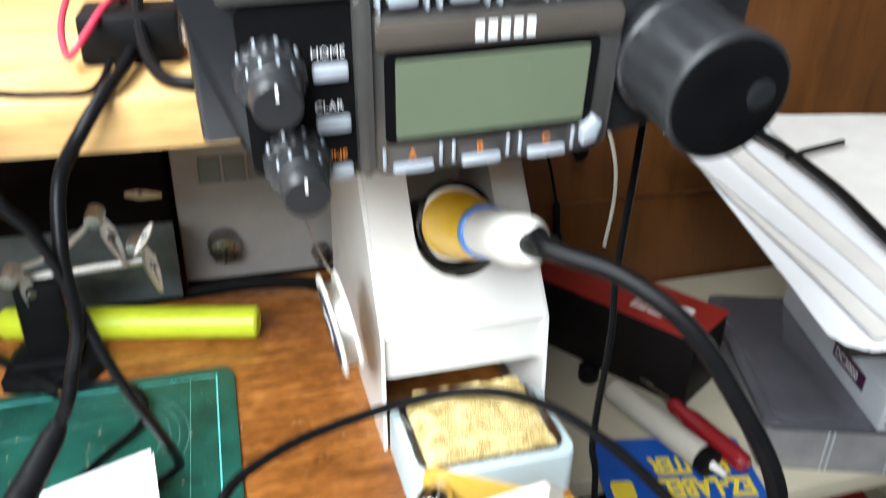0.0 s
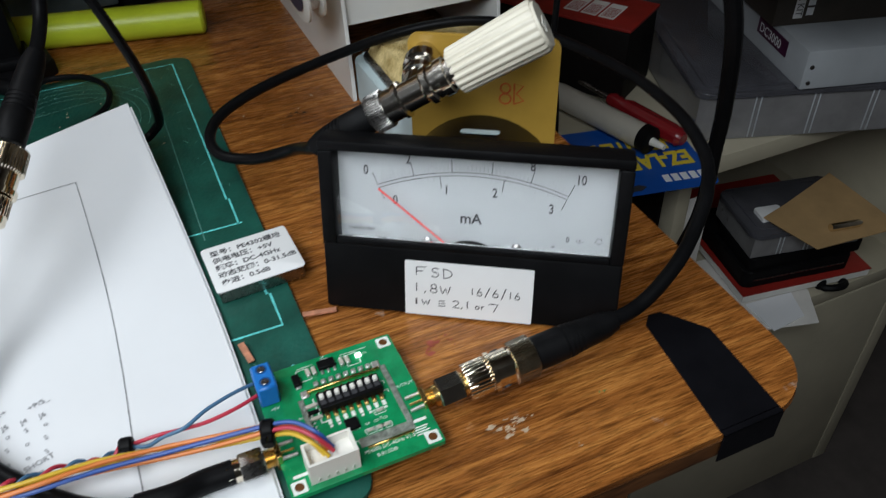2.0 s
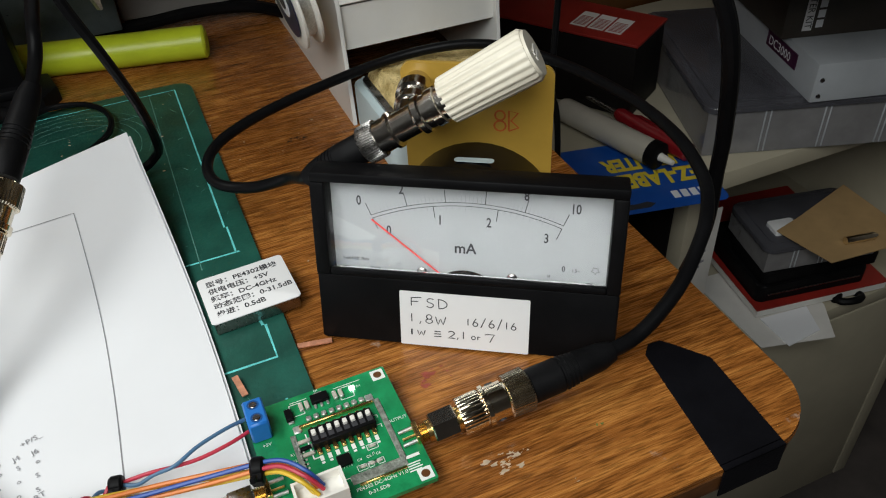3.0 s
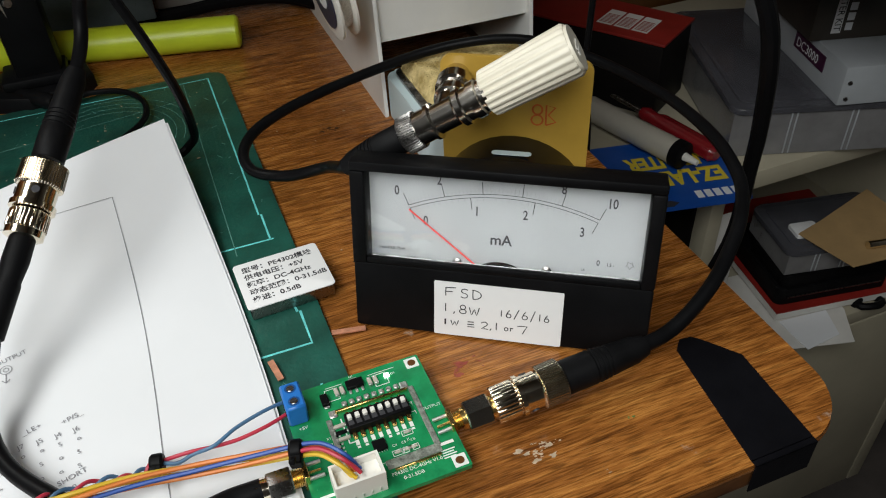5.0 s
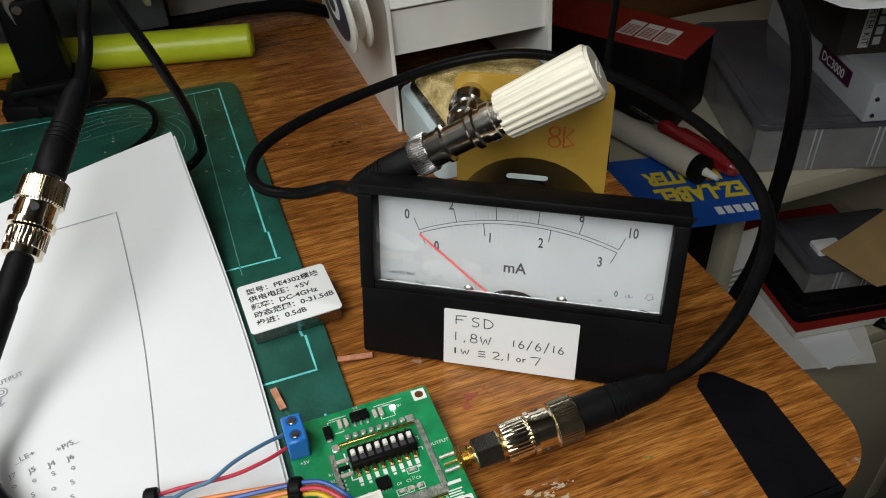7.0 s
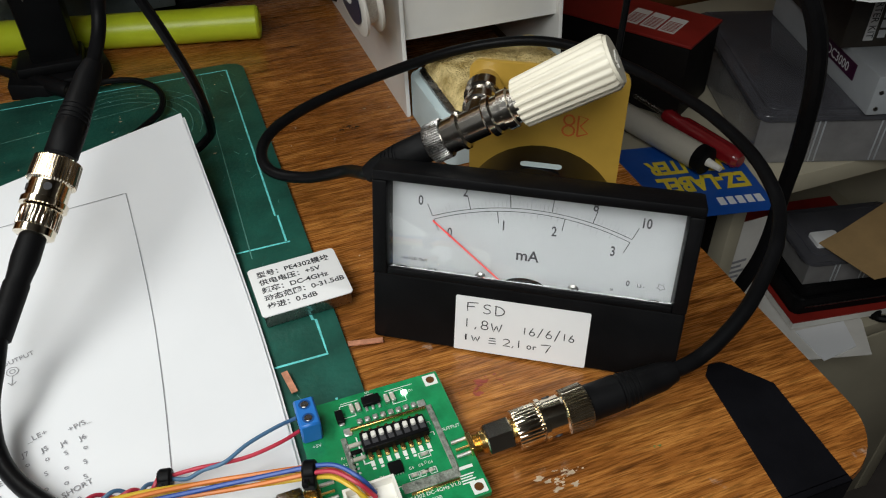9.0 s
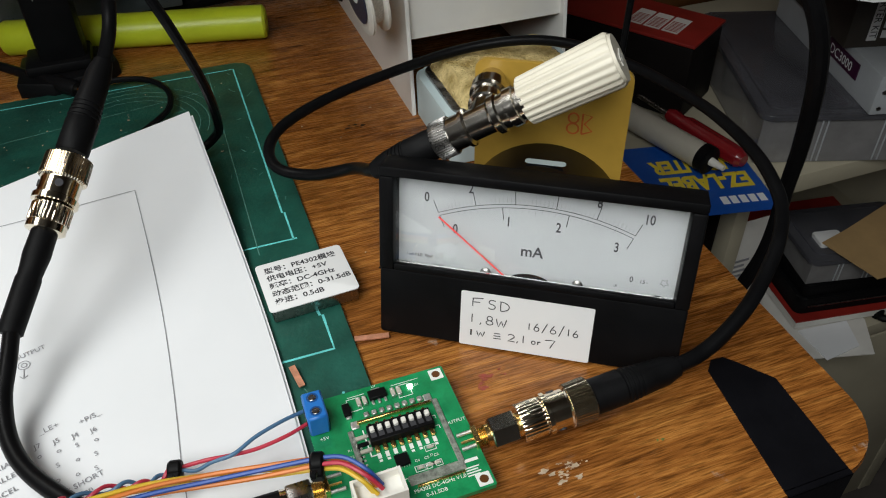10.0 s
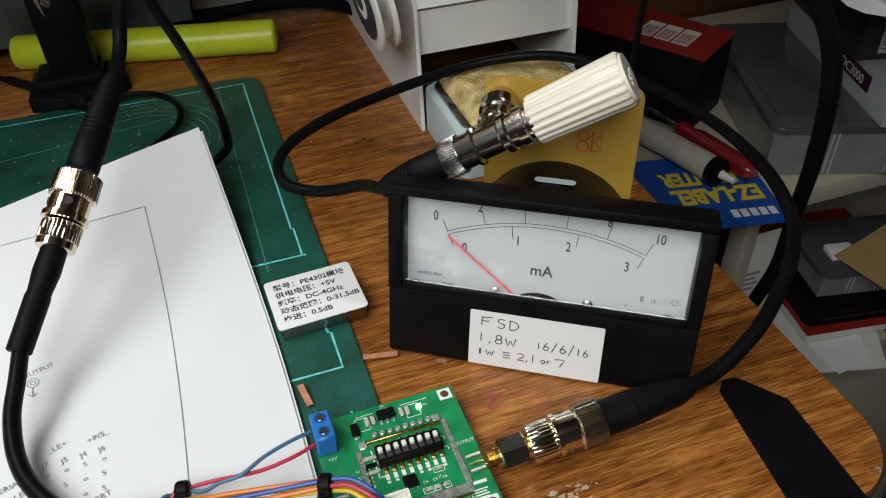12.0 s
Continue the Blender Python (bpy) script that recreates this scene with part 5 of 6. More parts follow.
# sponge tray
tray = thing("sponge_tray", (0, 0, 0), "pale blue-grey plastic tray with yellow sponge in the stand", "tray")
bm = B()
prism(bm, rounded(0.0815, 0.1590, 0.0935, 0.1485, 0.006), 0.0004, 0.0230, bev=0.0015)
part("body", bm, M_TRAY, tray)
bm = B()
prism(bm, rounded(0.0855, 0.1550, 0.0980, 0.1475, 0.007), 0.0230, 0.0246, bev=0.0006)
part("tin_liner", bm, M_STEEL, tray)
bm = B()
r = bmesh.ops.create_grid(bm, x_segments=30, y_segments=24, size=0.5)
for v in bm.verts:
    e = min(0.5 - abs(v.co.x), 0.5 - abs(v.co.y))
    q = Vector((v.co.x * 0.062, v.co.y * 0.047, 0))
    v.co = Vector((0.1200 + q.x, 0.1230 + q.y, 0.0250 + 0.0075 * min(1, e * 14) + 0.0016 * noise.noise(q * 140) + 0.0010 * noise.noise(q * 420)))
bmesh.ops.solidify(bm, geom=bm.faces[:], thickness=0.001)
solid("sponge", bm, M_SPONGE, "yellow cellulose sponge, rough and scorched, in the tray", "sponge")
# iron resting in the holder
iron = thing("soldering_iron", (0, 0, 0), "soldering iron with yellow grip and white handle in the stand", "soldering iron")
H0 = MF @ Vector((cx - 0.002, 0.052, 0.0))
H1 = Vector((0.1140, 0.0500, 0.1550))
ID = (H1 - H0).normalized()
MI2 = axis_m(H0, ID)
bm = B()
lathe(bm, [(0.0140, -0.002), (0.0182, 0.002), (0.0182, 0.0065), (0.0164, 0.0085)], MI2, 32)
part("white_ring", bm, M_WHITEPL, iron)
bm = B()
lathe(bm, [(0.0165, 0.0045), (0.0168, 0.010), (0.0150, 0.030), (0.0118, 0.060), (0.0095, 0.066)], MI2, 32)
part("grip", bm, M_YELLOWGRIP, iron, "yellow grip")
bm = B()
lathe(bm, [(0.0090, 0.060), (0.0102, 0.064), (0.0102, 0.068), (0.0098, 0.090), (0.0096, 0.116), (0.0066, 0.124)], MI2, 28)
part("handle", bm, M_WHITEPL, iron, "white handle")
bm = B()
lathe(bm, [(0.0100, 0.0590), (0.0116, 0.0600), (0.0112, 0.0655), (0.0100, 0.0660)], MI2, 28)
part("blue_ring", bm, M_BLUETERM, iron, "blue plastic ring")
bm = B()
lathe(bm, [(0.0048, 0.122), (0.0046, 0.132), (0.0040, 0.142)], MI2, 18)
part("strain_relief", bm, M_RUBBER, iron)

# solder reel on the stand's side
RAX = Vector((-0.985, -0.05, -0.17)).normalized()
RM = axis_m(Vector((0.0590, 0.1595, 0.0665)) - RAX * 0.0095, RAX)
reel = thing("solder_reel", RM, "white reel of solder hung on the stand's side", "solder reel")
for z in (0.002, 0.0095):
    bm = B()
    lathe(bm, [(0.0060, z), (0.0240, z), (0.0252, z + 0.0004), (0.0252, z + 0.0016), (0.0240, z + 0.0020), (0.0060, z + 0.0016)], Matrix.Identity(4), 40)
    part("flange", bm, M_WHITEPL, reel)
bm = B()
lathe(bm, [(0.0205, 0.0036), (0.0205, 0.0096)], Matrix.Identity(4), 36, ribs=0)
part("wound_solder", bm, M_SOLDER, reel)
bm = B()
lathe(bm, [(0.0005, 0.0118), (0.0190, 0.0118), (0.0190, 0.0121), (0.0005, 0.0121)], Matrix.Identity(4), 36)
part("reel_label", bm, M_NAVY, reel, "dark blue and white round label")
bm = B()
lathe(bm, [(0.0005, 0.0122), (0.0090, 0.0122), (0.0090, 0.0124), (0.0005, 0.0124)], Matrix.Identity(4), 30)
part("reel_label", bm, M_WHITEPRINT, reel)
bm = B()
lathe(bm, [(0.0005, 0.0125), (0.0048, 0.0125), (0.0048, 0.0128), (0.0005, 0.0128)], Matrix.Identity(4), 20)
part("reel_bore", bm, M_INK, reel)
bm = B()
INV = RM.inverted()
tube(bm, [INV @ Vector(p) for p in ((0.0640, 0.1640, 0.0870), (0.0585, 0.1660, 0.0930), (0.0550, 0.1830, 0.0985), (0.0520, 0.2020, 0.1040), (0.0490, 0.2120, 0.1110))], 0.0005, 6, 6)
part("loose_solder", bm, M_SOLDER, reel)

# ---- radio on the pine shelf ----
RADIO = frame_m((0.0175, 0.0650, 0.1870), (1, 0.0, 0.045), (-0.045, -0.16, 1))
# local x along the front, y up, z towards the viewer
radio = thing("radio_transceiver", RADIO, "black radio transceiver with grey display on the pine shelf", "radio")
RW, RH = 0.196, 0.070
bm = B()
box(bm, -0.005, 0.158, 0.0, RH, -0.225, -0.010, 0.002)
part("case", bm, M_RADIO, radio)
bm = B()
prism(bm, [(0.006, 0.004), (0.010, -0.006), (0.016, -0.010), (0.050, -0.010), (0.054, -0.010), (0.114, -0.009), (0.120, -0.004), (0.160, -0.002), (0.164, 0.004), (0.164, RH - 0.004), (0.160, RH), (-0.005, RH), (-0.009, RH - 0.004), (-0.007, 0.055), (-0.002, 0.030)], -0.012, 0.0, bev=0.002)
face = part("front_panel", bm, M_RADIO, radio)
bm = B()
prism(bm, rounded(0.042, 0.1185, -0.0085, 0.040, 0.004), 0.0, 0.0040, bev=0.0012)
part("display_frame", bm, M_RADIOTRIM, face, "bronze-grey display surround")
bm = B()
prism(bm, rounded(0.0465, 0.1115, 0.0015, 0.0300, 0.002), 0.0042, 0.0048)
part("display_mask", bm, M_BLACKGLOSS, face)
bm = B()
prism(bm, rounded(0.0495, 0.1085, 0.0035, 0.0275, 0.001), 0.0050, 0.0054)
part("display", bm, M_LCD, face, "unlit grey-green liquid crystal display")
for k in range(5):
    bm = B()
    x = 0.0735 + 0.0038 * k
    stroke(bm, [(x, 0.0330), (x, 0.0365)], 0.0026, 0.0002, Matrix.Translation((0, 0, 0.0059)))
    part("maker_mark", bm, M_WHITEPRINT, face, "pale maker's mark")
for k, words in enumerate("ABC"):
    x = 0.0545 + 0.0215 * k
    bm = B()
    box(bm, x - 0.006, x + 0.0065, -0.0080, -0.0052, 0.004, 0.0062, 0.0006, 2)
    part("key", bm, M_KEY, face)
    text("key_letter", words, 0.0042, Matrix.Translation((x - 0.0012, -0.0042, 0.0041)), M_ORANGE, face)
    for dx in (-0.0085, 0.009):
        bm = B()
        box(bm, x + dx - 0.0005, x + dx + 0.0005, -0.0070, 0.0000, 0.004, 0.0050, 0.0002, 1)
        part("ridge", bm, M_KEY, face)
for k, words in enumerate(("HOME", "CLAR", "TUNE")):
    y = 0.0290 - 0.0160 * k
    bm = B()
    box(bm, 0.0270, 0.0370, y - 0.0062, y - 0.0018, 0.0, 0.0032, 0.0008, 2)
    part("key", bm, M_KEY, face)
    text("key_word", words, 0.0034, Matrix.Translation((0.0268, y + 0.0003, 0.0014)), M_ORANGE if k == 2 else M_WHITEPRINT, face)
bm = B()
prism(bm, rounded(0.008, 0.040, -0.006, 0.045, 0.004), 0.0, 0.0012)
part("key_plate", bm, M_BLACKPL, face)
bm = B()
prism(bm, rounded(0.0385, 0.0430, -0.0075, 0.0460, 0.0015), 0.0, 0.0058, bev=0.0012)
part("pillar_trim", bm, M_RADIOTRIM, face, "bronze-grey upright trim")
bm = B()
prism(bm, rounded(0.0040, 0.0380, 0.0460, 0.0495, 0.0012), 0.0, 0.0030, bev=0.0008)
part("upper_trim", bm, M_RADIOTRIM, face)
bm = B()
prism(bm, rounded(0.0440, 0.1175, 0.0312, 0.0385, 0.0012), 0.0041, 0.0058, bev=0.0006)
part("name_band", bm, M_BAND, face, "brown-grey band over the display")
bm = B()
prism(bm, [(0.1090, -0.0050), (0.1135, -0.0040), (0.1150, 0.0020), (0.1125, 0.0040), (0.1085, 0.0005)], 0.0041, 0.0075, bev=0.0006)
part("corner_key", bm, M_KEY, face, "pale corner key")
for kx, y in ((0.0155, 0.0265), (0.0205, -0.0010)):
    kn = part("knob", B(), M_BLACKPL, face)
    bm = B()
    lathe(bm, [(0.0098, 0.0012), (0.0098, 0.0070), (0.0088, 0.0078), (0.0074, 0.0082), (0.0074, 0.0150), (0.0068, 0.0154), (0.0066, 0.0225), (0.0060, 0.0235)], Matrix.Translation((kx, y, 0)), ribs=18, depth=0.0007, lo=0, hi=1)
    part("knob_body", bm, M_KNOB, kn)
    bm = B()
    box(bm, kx - 0.0004, kx + 0.0004, y + 0.002, y + 0.0058, 0.0235, 0.0238)
    part("pointer_mark", bm, M_WHITEPRINT, kn)
    for a in (40, 75, 110, 145):
        for rr, z0, z1 in ((0.0099, 0.0020, 0.0060), (0.0075, 0.0090, 0.0135)):
            bm = B()
            box(bm, rr - 0.0004, rr + 0.0001, -0.0004, 0.0004, z0, z1, m=Matrix.Translation((kx, y, 0)) @ pose(0, 0, 0, 0, 0, a))
            part("tick_mark", bm, M_KEY, kn)
for k in range(4):
    bm = B()
    box(bm, 0.0480 + 0.0172 * k, 0.0565 + 0.0172 * k, 0.0425, 0.0470, 0.0, 0.0050, 0.001, 2)
    part("key", bm, M_KEY, face)
    for dx in (-0.0030, 0.0105):
        bm = B()
        box(bm, 0.0480 + 0.0172 * k + dx, 0.0492 + 0.0172 * k + dx, 0.0410, 0.0490, 0.0, 0.0042, 0.0003, 1)
        part("ridge", bm, M_KEY, face)
dialk = part("tuning_knob", B(), M_BLACKPL, radio, "large black rubber-gripped tuning knob")
MD = Matrix.Translation((0.1375, 0.0205, 0))
bm = B()
lathe(bm, [(0.0185, 0.0), (0.0195, 0.002), (0.0195, 0.0055), (0.0186, 0.0065), (0.0184, 0.010), (0.0186, 0.030), (0.0192, 0.0310), (0.0192, 0.0345), (0.0184, 0.0352)], MD, ribs=16, depth=0.0004, lo=4, hi=5)
part("knob_grip", bm, M_KNOB, dialk)
bm = B()
lathe(bm, [(0.0176, 0.0345), (0.0178, 0.0356), (0.0166, 0.0360), (0.0060, 0.0358)], MD, 40)
cap2 = part("knob_face", bm, M_BLACKGLOSS, dialk)
bm = B()
lathe(bm, [(0.0046, 0.0358), (0.0040, 0.0362), (0.0026, 0.0362)], MD @ Matrix.Translation((0.0095, 0.0005, 0.0001)), 20)
part("finger_dimple", bm, M_RADIO, cap2)
bm = B()
box(bm, 0.108, 0.118, -0.0150, -0.0060, -0.020, -0.008, 0.001)
part("foot", bm, M_BLACKPL, radio)
bm = B()
for x in (0.02, 0.08, 0.14):
    box(bm, x, x + 0.014, -0.0010, 0.0002, -0.22, -0.20)
part("rear_foot", bm, M_RUBBER, radio)

# connector block and leads on the shelf
block = thing("power_connector", (-0.012, 0.195, 0.1883), "black power connector block with leads on the pine shelf", "connector")
bm = B()
box(bm, -0.020, 0.018, -0.016, 0.016, 0.0, 0.020, 0.002)
part("body", bm, M_BLACKPL, block)
bm = B()
box(bm, 0.018, 0.028, -0.010, 0.010, 0.006, 0.014, 0.001)
part("socket", bm, M_WHITEPL, block)
lead("red_lead", [(-0.014, 0.215, 0.208), (-0.020, 0.190, 0.211), (-0.030, 0.165, 0.200), (-0.036, 0.172, 0.195), (-0.040, 0.21, 0.205), (-0.03, 0.28, 0.23)], 0.0014, "thin red power lead on the shelf", M_WIRER)
lead("thin_lead", [(-0.020, 0.170, 0.1925), (-0.024, 0.140, 0.1900), (-0.036, 0.1365, 0.1900), (-0.060, 0.145, 0.1900), (-0.10, 0.19, 0.1900), (-0.12, 0.30, 0.1900)], 0.0013, "thin black lead lying on the pine shelf")
lead("radio_lead", [(0.040, 0.135, 0.1950), (0.021, 0.133, 0.1915), (0.008, 0.136, 0.1915), (-0.002, 0.148, 0.1920), (-0.008, 0.172, 0.2000), (-0.010, 0.21, 0.2150), (-0.010, 0.32, 0.2300)], 0.0026, "black lead curving from the radio along the shelf")

# ---- under the shelf ----
tube_th = thing("lime_tube", axis_m((0.0265, 0.2620, 0.0100), (-0.1430, 0.034, 0.0)), "bright lime plastic tube lying on the desk", "tube")
bm = B()
lathe(bm, [(0.0085, 0.0), (0.0097, 0.0012), (0.0099, 0.10), (0.0099, 0.148), (0.0085, 0.150)], Matrix.Identity(4), 32)
part("barrel", bm, M_LIME, tube_th)
bm = B()
lathe(bm, [(0.0070, -0.0004), (0.0072, 0.0002)], Matrix.Identity(4), 24)
part("end_disc", bm, M_LIME, tube_th)

unit = thing("instrument_case", (0.045, 0.335, 0.0), "grey instrument case with dark windows under the shelf", "instrument")
bm = B()
box(bm, -0.061, 0.110, 0.0, 0.12, 0.003, 0.150, 0.002)
part("case", bm, M_GREYMETAL, unit)
for k in range(4):
    bm = B()
    box(bm, -0.0445 + 0.0153 * k, -0.0310 + 0.0153 * k, -0.0012, 0.0004, 0.0735, 0.0910, 0.0004, 1)
    part("dark_window", bm, M_GREYWIN, unit)
bm = B()
box(bm, -0.0465, 0.016, -0.0016, 0.0, 0.0985, 0.1190, 0.0005, 1)
part("display_window", bm, M_DARKBOX, unit)
bm = B()
lathe(bm, [(0.0010, 0.0150), (0.009, 0.014), (0.0105, 0.008), (0.011, 0.0)], axis_m((-0.034, -0.0, 0.030), (0, -1, 0)), 24)
part("knob", bm, M_STEEL, unit)
bm = B()
lathe(bm, [(0.0010, 0.0110), (0.006, 0.010), (0.007, 0.0)], axis_m((0.030, -0.0, 0.016), (0, -1, 0)), 20)
part("knob", bm, M_STEEL, unit)
bm = B()
box(bm, -0.060, 0.108, 0.0, 0.02, 0.0, 0.003)
part("foot", bm, M_RUBBER, unit)
# plain black box beside it, added to fill the unclear dark space
bm = B()
box(bm, -0.30, -0.020, 0.352, 0.452, 0.0, 0.150, 0.004)
solid("dark_filler", bm, M_DARKBOX, "plain black box added to fill the dark space under the shelf", "case")

# clip stand: black base, jointed arms and sprung clips
clips = thing("clip_stand", (-0.085, 0.290, 0.0), "black soldering clip stand with sprung metal clips on the desk", "clip stand")
bm = B()
prism(bm, [(-0.026, -0.052), (-0.008, -0.060), (0.018, -0.054), (0.026, -0.042), (0.022, -0.022), (-0.004, -0.014), (-0.025, -0.020)], 0.0, 0.009, bev=0.002)
box(bm, -0.020, 0.014, -0.050, -0.024, 0.009, 0.015, 0.002)
part("base", bm, M_BLACKPL, clips)
bm = B()
box(bm, -0.012, 0.012, -0.046, -0.026, 0.012, 0.060, 0.003)
part("post", bm, M_BLACKPL, clips)
bm = B()
tube(bm, [(-0.055, -0.035, 0.058), (0.0, -0.035, 0.060), (0.060, -0.032, 0.062)], 0.0025, 10, 4)
part("arm", bm, M_SOLDER, clips)


def clip_jaw(m):
    c = part("sprung_clip", B(), M_SOLDER, clips)
    for s in (-1, 1):
        bm = B()
        prism(bm, [(0, 0.001 * s), (0.012, 0.004 * s), (0.020, 0.0035 * s), (0.034, 0.0008 * s), (0.034, -0.0004 * s), (0.018, 0.001 * s), (0, -0.0008 * s)], -0.0018, 0.0018, m)
        part("jaw", bm, M_SOLDER, c)
    bm = B()
    lathe(bm, [(0.0022, -0.0045), (0.0022, 0.0045)], m @ Matrix.Translation((0.014, 0, 0)), 10)
    part("spring", bm, M_STEEL, c)


clip_jaw(pose(0.055, -0.036, 0.073, 60, 80, 10) @ Matrix.Scale(0.9, 4))
clip_jaw(pose(0.062, -0.040, 0.087, -30, 130, 30) @ Matrix.Scale(0.55, 4))
clip_jaw(pose(0.036, -0.038, 0.095, 70, 75, 0))
clip_jaw(pose(0.050, -0.036, 0.103, 40, 10, 8) @ Matrix.Scale(0.55, 4))
clip_jaw(pose(-0.006, -0.044, 0.069, 80, 80, 20))
for q in ((0.052, -0.038, 0.075), (0.034, -0.037, 0.093), (-0.010, -0.044, 0.067)):
    bm = B()
    lathe(bm, [(0.0010, -0.0065), (0.0042, -0.006), (0.0048, -0.004), (0.0048, 0.004), (0.0010, 0.0045)], axis_m(q, (0.2, 1, 0.3)), 14)
    part("joint_screw", bm, M_SOLDER, clips)
bm = B()
tube(bm, [(-0.010, -0.040, 0.067), (0.012, -0.030, 0.071), (0.036, -0.034, 0.093)], 0.0018, 8, 4)
part("arm", bm, M_SOLDER, clips)
bm = B()
box(bm, -0.064, 0.068, 0.014, 0.0165, 0.010, 0.062, 0.001)
part("clear_plate", bm, M_PLATE, clips, "clear plastic plate held by the clips")
bm = B()
tube(bm, [(0.10, 0.25, 0.006), (0.07, 0.30, 0.008), (0.03, 0.31, 0.010), (-0.02, 0.315, 0.006), (-0.1, 0.315, 0.005)], 0.004, 10, 6)
solid("dark_lead", bm, M_CABLE, "black lead lying in front of the instrument", "cable")

# ---- cream metal cabinet beside the desk ----
CAB_Y, CAB_X0, CAB_X1 = 0.206, 0.240, 0.70
cab = thing("metal_cabinet", (CAB_X0, CAB_Y, -0.75), "cream painted metal cabinet with open shelves beside the desk", "cabinet")


def cabpart(nm, b6, bev=0.001, material=M_SHELFPAINT, owner=cab, label=""):
    bm = B()
    box(bm, b6[0] - CAB_X0, b6[1] - CAB_X0, b6[2] - CAB_Y, b6[3] - CAB_Y, b6[4] + 0.75, b6[5] + 0.75, bev)
    return part(nm, bm, material, owner, label)


cabpart("shelf_board", (0.3700, CAB_X1, CAB_Y, 0.526, -0.186, -0.168))
cabpart("shelf_board", (CAB_X0, 0.3695, 0.256, 0.526, -0.186, -0.168))
cabpart("shelf_board", (0.3700, CAB_X1, CAB_Y - 0.02, 0.526, -0.394, -0.377))
cabpart("side_panel", (CAB_X1 - 0.004, CAB_X1 + 0.016, CAB_Y - 0.02, 0.526, -0.745, -0.1865))
sp = cabpart("side_panel", (0.3720, 0.3860, CAB_Y + 0.002, CAB_Y + 0.020, -0.745, -0.1865))
# Cream cabinet's inner side and back coloured black to stand in for shade.
cabpart("shade_side", (0.3710, 0.3870, CAB_Y + 0.0205, 0.516, -0.745, -0.1865), 0.001, M_DARKBOX, cab, "side panel coloured black in place of shade")
cabpart("shade_back", (0.3720, CAB_X1, 0.5165, 0.526, -0.745, -0.1865), 0.001, M_DARKBOX)
lid_card = cabpart("paper_slip", (0.3862, 0.4180, CAB_Y + 0.010, CAB_Y + 0.011, -0.376, -0.215), 0.0002, M_PAPER_OLD)
for k in range(4):
    cabpart("print_bar", (0.390, 0.408 - 0.004 * (k % 2), CAB_Y + 0.0095, CAB_Y + 0.0099, -0.262 - 0.006 * k, -0.2595 - 0.006 * k), 0.0, M_INKGREY, lid_card)
door = cabpart("drawer_front", (0.3740, CAB_X1 - 0.006, CAB_Y - 0.020, CAB_Y - 0.004, -0.744, -0.397), 0.002)
bm = B()
lathe(bm, [(0.005, 0), (0.005, 0.008), (0.013, 0.014), (0.014, 0.020), (0.010, 0.025)], axis_m((0.200, -0.020, 0.245), (0, -1, 0)), 24)
part("knob", bm, M_PINE, door, "turned wooden knob")

# things on the upper shelf
ZS = -0.168
card = thing("printer_card", frame_m((0.2596, 0.2010, ZS + 0.0008), (0.116, -0.025, 0), (0.025, 0.116, 0)), "blue and yellow hang card lying on the cabinet shelf", "packaging card")
bm = B()
prism(bm, rounded(0.0, 0.125, 0.0, 0.098, 0.006), 0.0, 0.0006)
cs = part("card_sheet", bm, M_BLUECARD, card)
text("card_print", "EZ-LABEL", 0.0265, pose(0.118, 0.0500, 0.0010, 0, 0, 180), M_YELLOWPRINT, card, 0.0002, "LEFT", 0.66, 0.0, 0.045)
text("card_print", "PRINTER", 0.0245, pose(0.106, 0.0735, 0.0010, 0, 0, 180), M_YELLOWPRINT, card, 0.0002, "LEFT", 0.66, 0.0, 0.045)
for k in range(5):
    bm = B()
    x = 0.083 + 0.0076 * k
    box(bm, x, x + 0.0056, 0.0110, 0.0205, 0.00065, 0.0009)
    part("maker_mark", bm, M_WHITEPRINT, card, "white maker's mark")
bm = B()
prism(bm, [(0.034, 0.0085), (0.038, 0.0045), (0.060, 0.0045), (0.066, 0.0085), (0.060, 0.012), (0.050, 0.0105), (0.038, 0.012)], 0.00065, 0.0009)
part("hang_hole", bm, M_INK, card)
bm = B()
prism(bm, rounded(0.006, 0.026, 0.012, 0.026, 0.003), 0.00065, 0.0009)
part("card_patch", bm, M_LABEL, card, "pink and white patch")
bm = B()
prism(bm, rounded(0.006, 0.024, 0.030, 0.050, 0.004), 0.00065, 0.0009)
part("card_patch", bm, M_YELLOWPRINT, card)

tb = thing("sealant_tube", axis_m((0.3534, 0.2394, -0.1542), (-0.026, 0.0915, 0.0)), "pale glue tube with black cap and white nozzle on the card", "tube")
bm = B()
lathe(bm, [(0.0108, 0.0), (0.0110, 0.002), (0.0110, 0.10), (0.0100, 0.104)], Matrix.Identity(4), 28)
part("barrel", bm, M_SILICONE, tb)
bm = B()
lathe(bm, [(0.0100, -0.0060), (0.0118, -0.0050), (0.0118, 0.0030), (0.0112, 0.0035)], Matrix.Identity(4), 28)
part("cap", bm, M_BLACKPL, tb)
bm = B()
lathe(bm, [(0.0022, -0.0190), (0.0030, -0.0120), (0.0036, -0.0060)], Matrix.Identity(4), 16)
part("nozzle", bm, M_WHITEPL, tb)
drv = thing("screwdriver", axis_m((0.3834, 0.2305, -0.1580), (-0.016, 0.079, 0.001)), "screwdriver with glossy red handle on the cabinet shelf", "screwdriver")
bm = B()
lathe(bm, [(0.0050, -0.002), (0.0080, 0.002), (0.0088, 0.012), (0.0084, 0.060), (0.0060, 0.068), (0.0072, 0.078), (0.0052, 0.084)], Matrix.Identity(4), ribs=8, depth=0.0010, lo=2, hi=3)
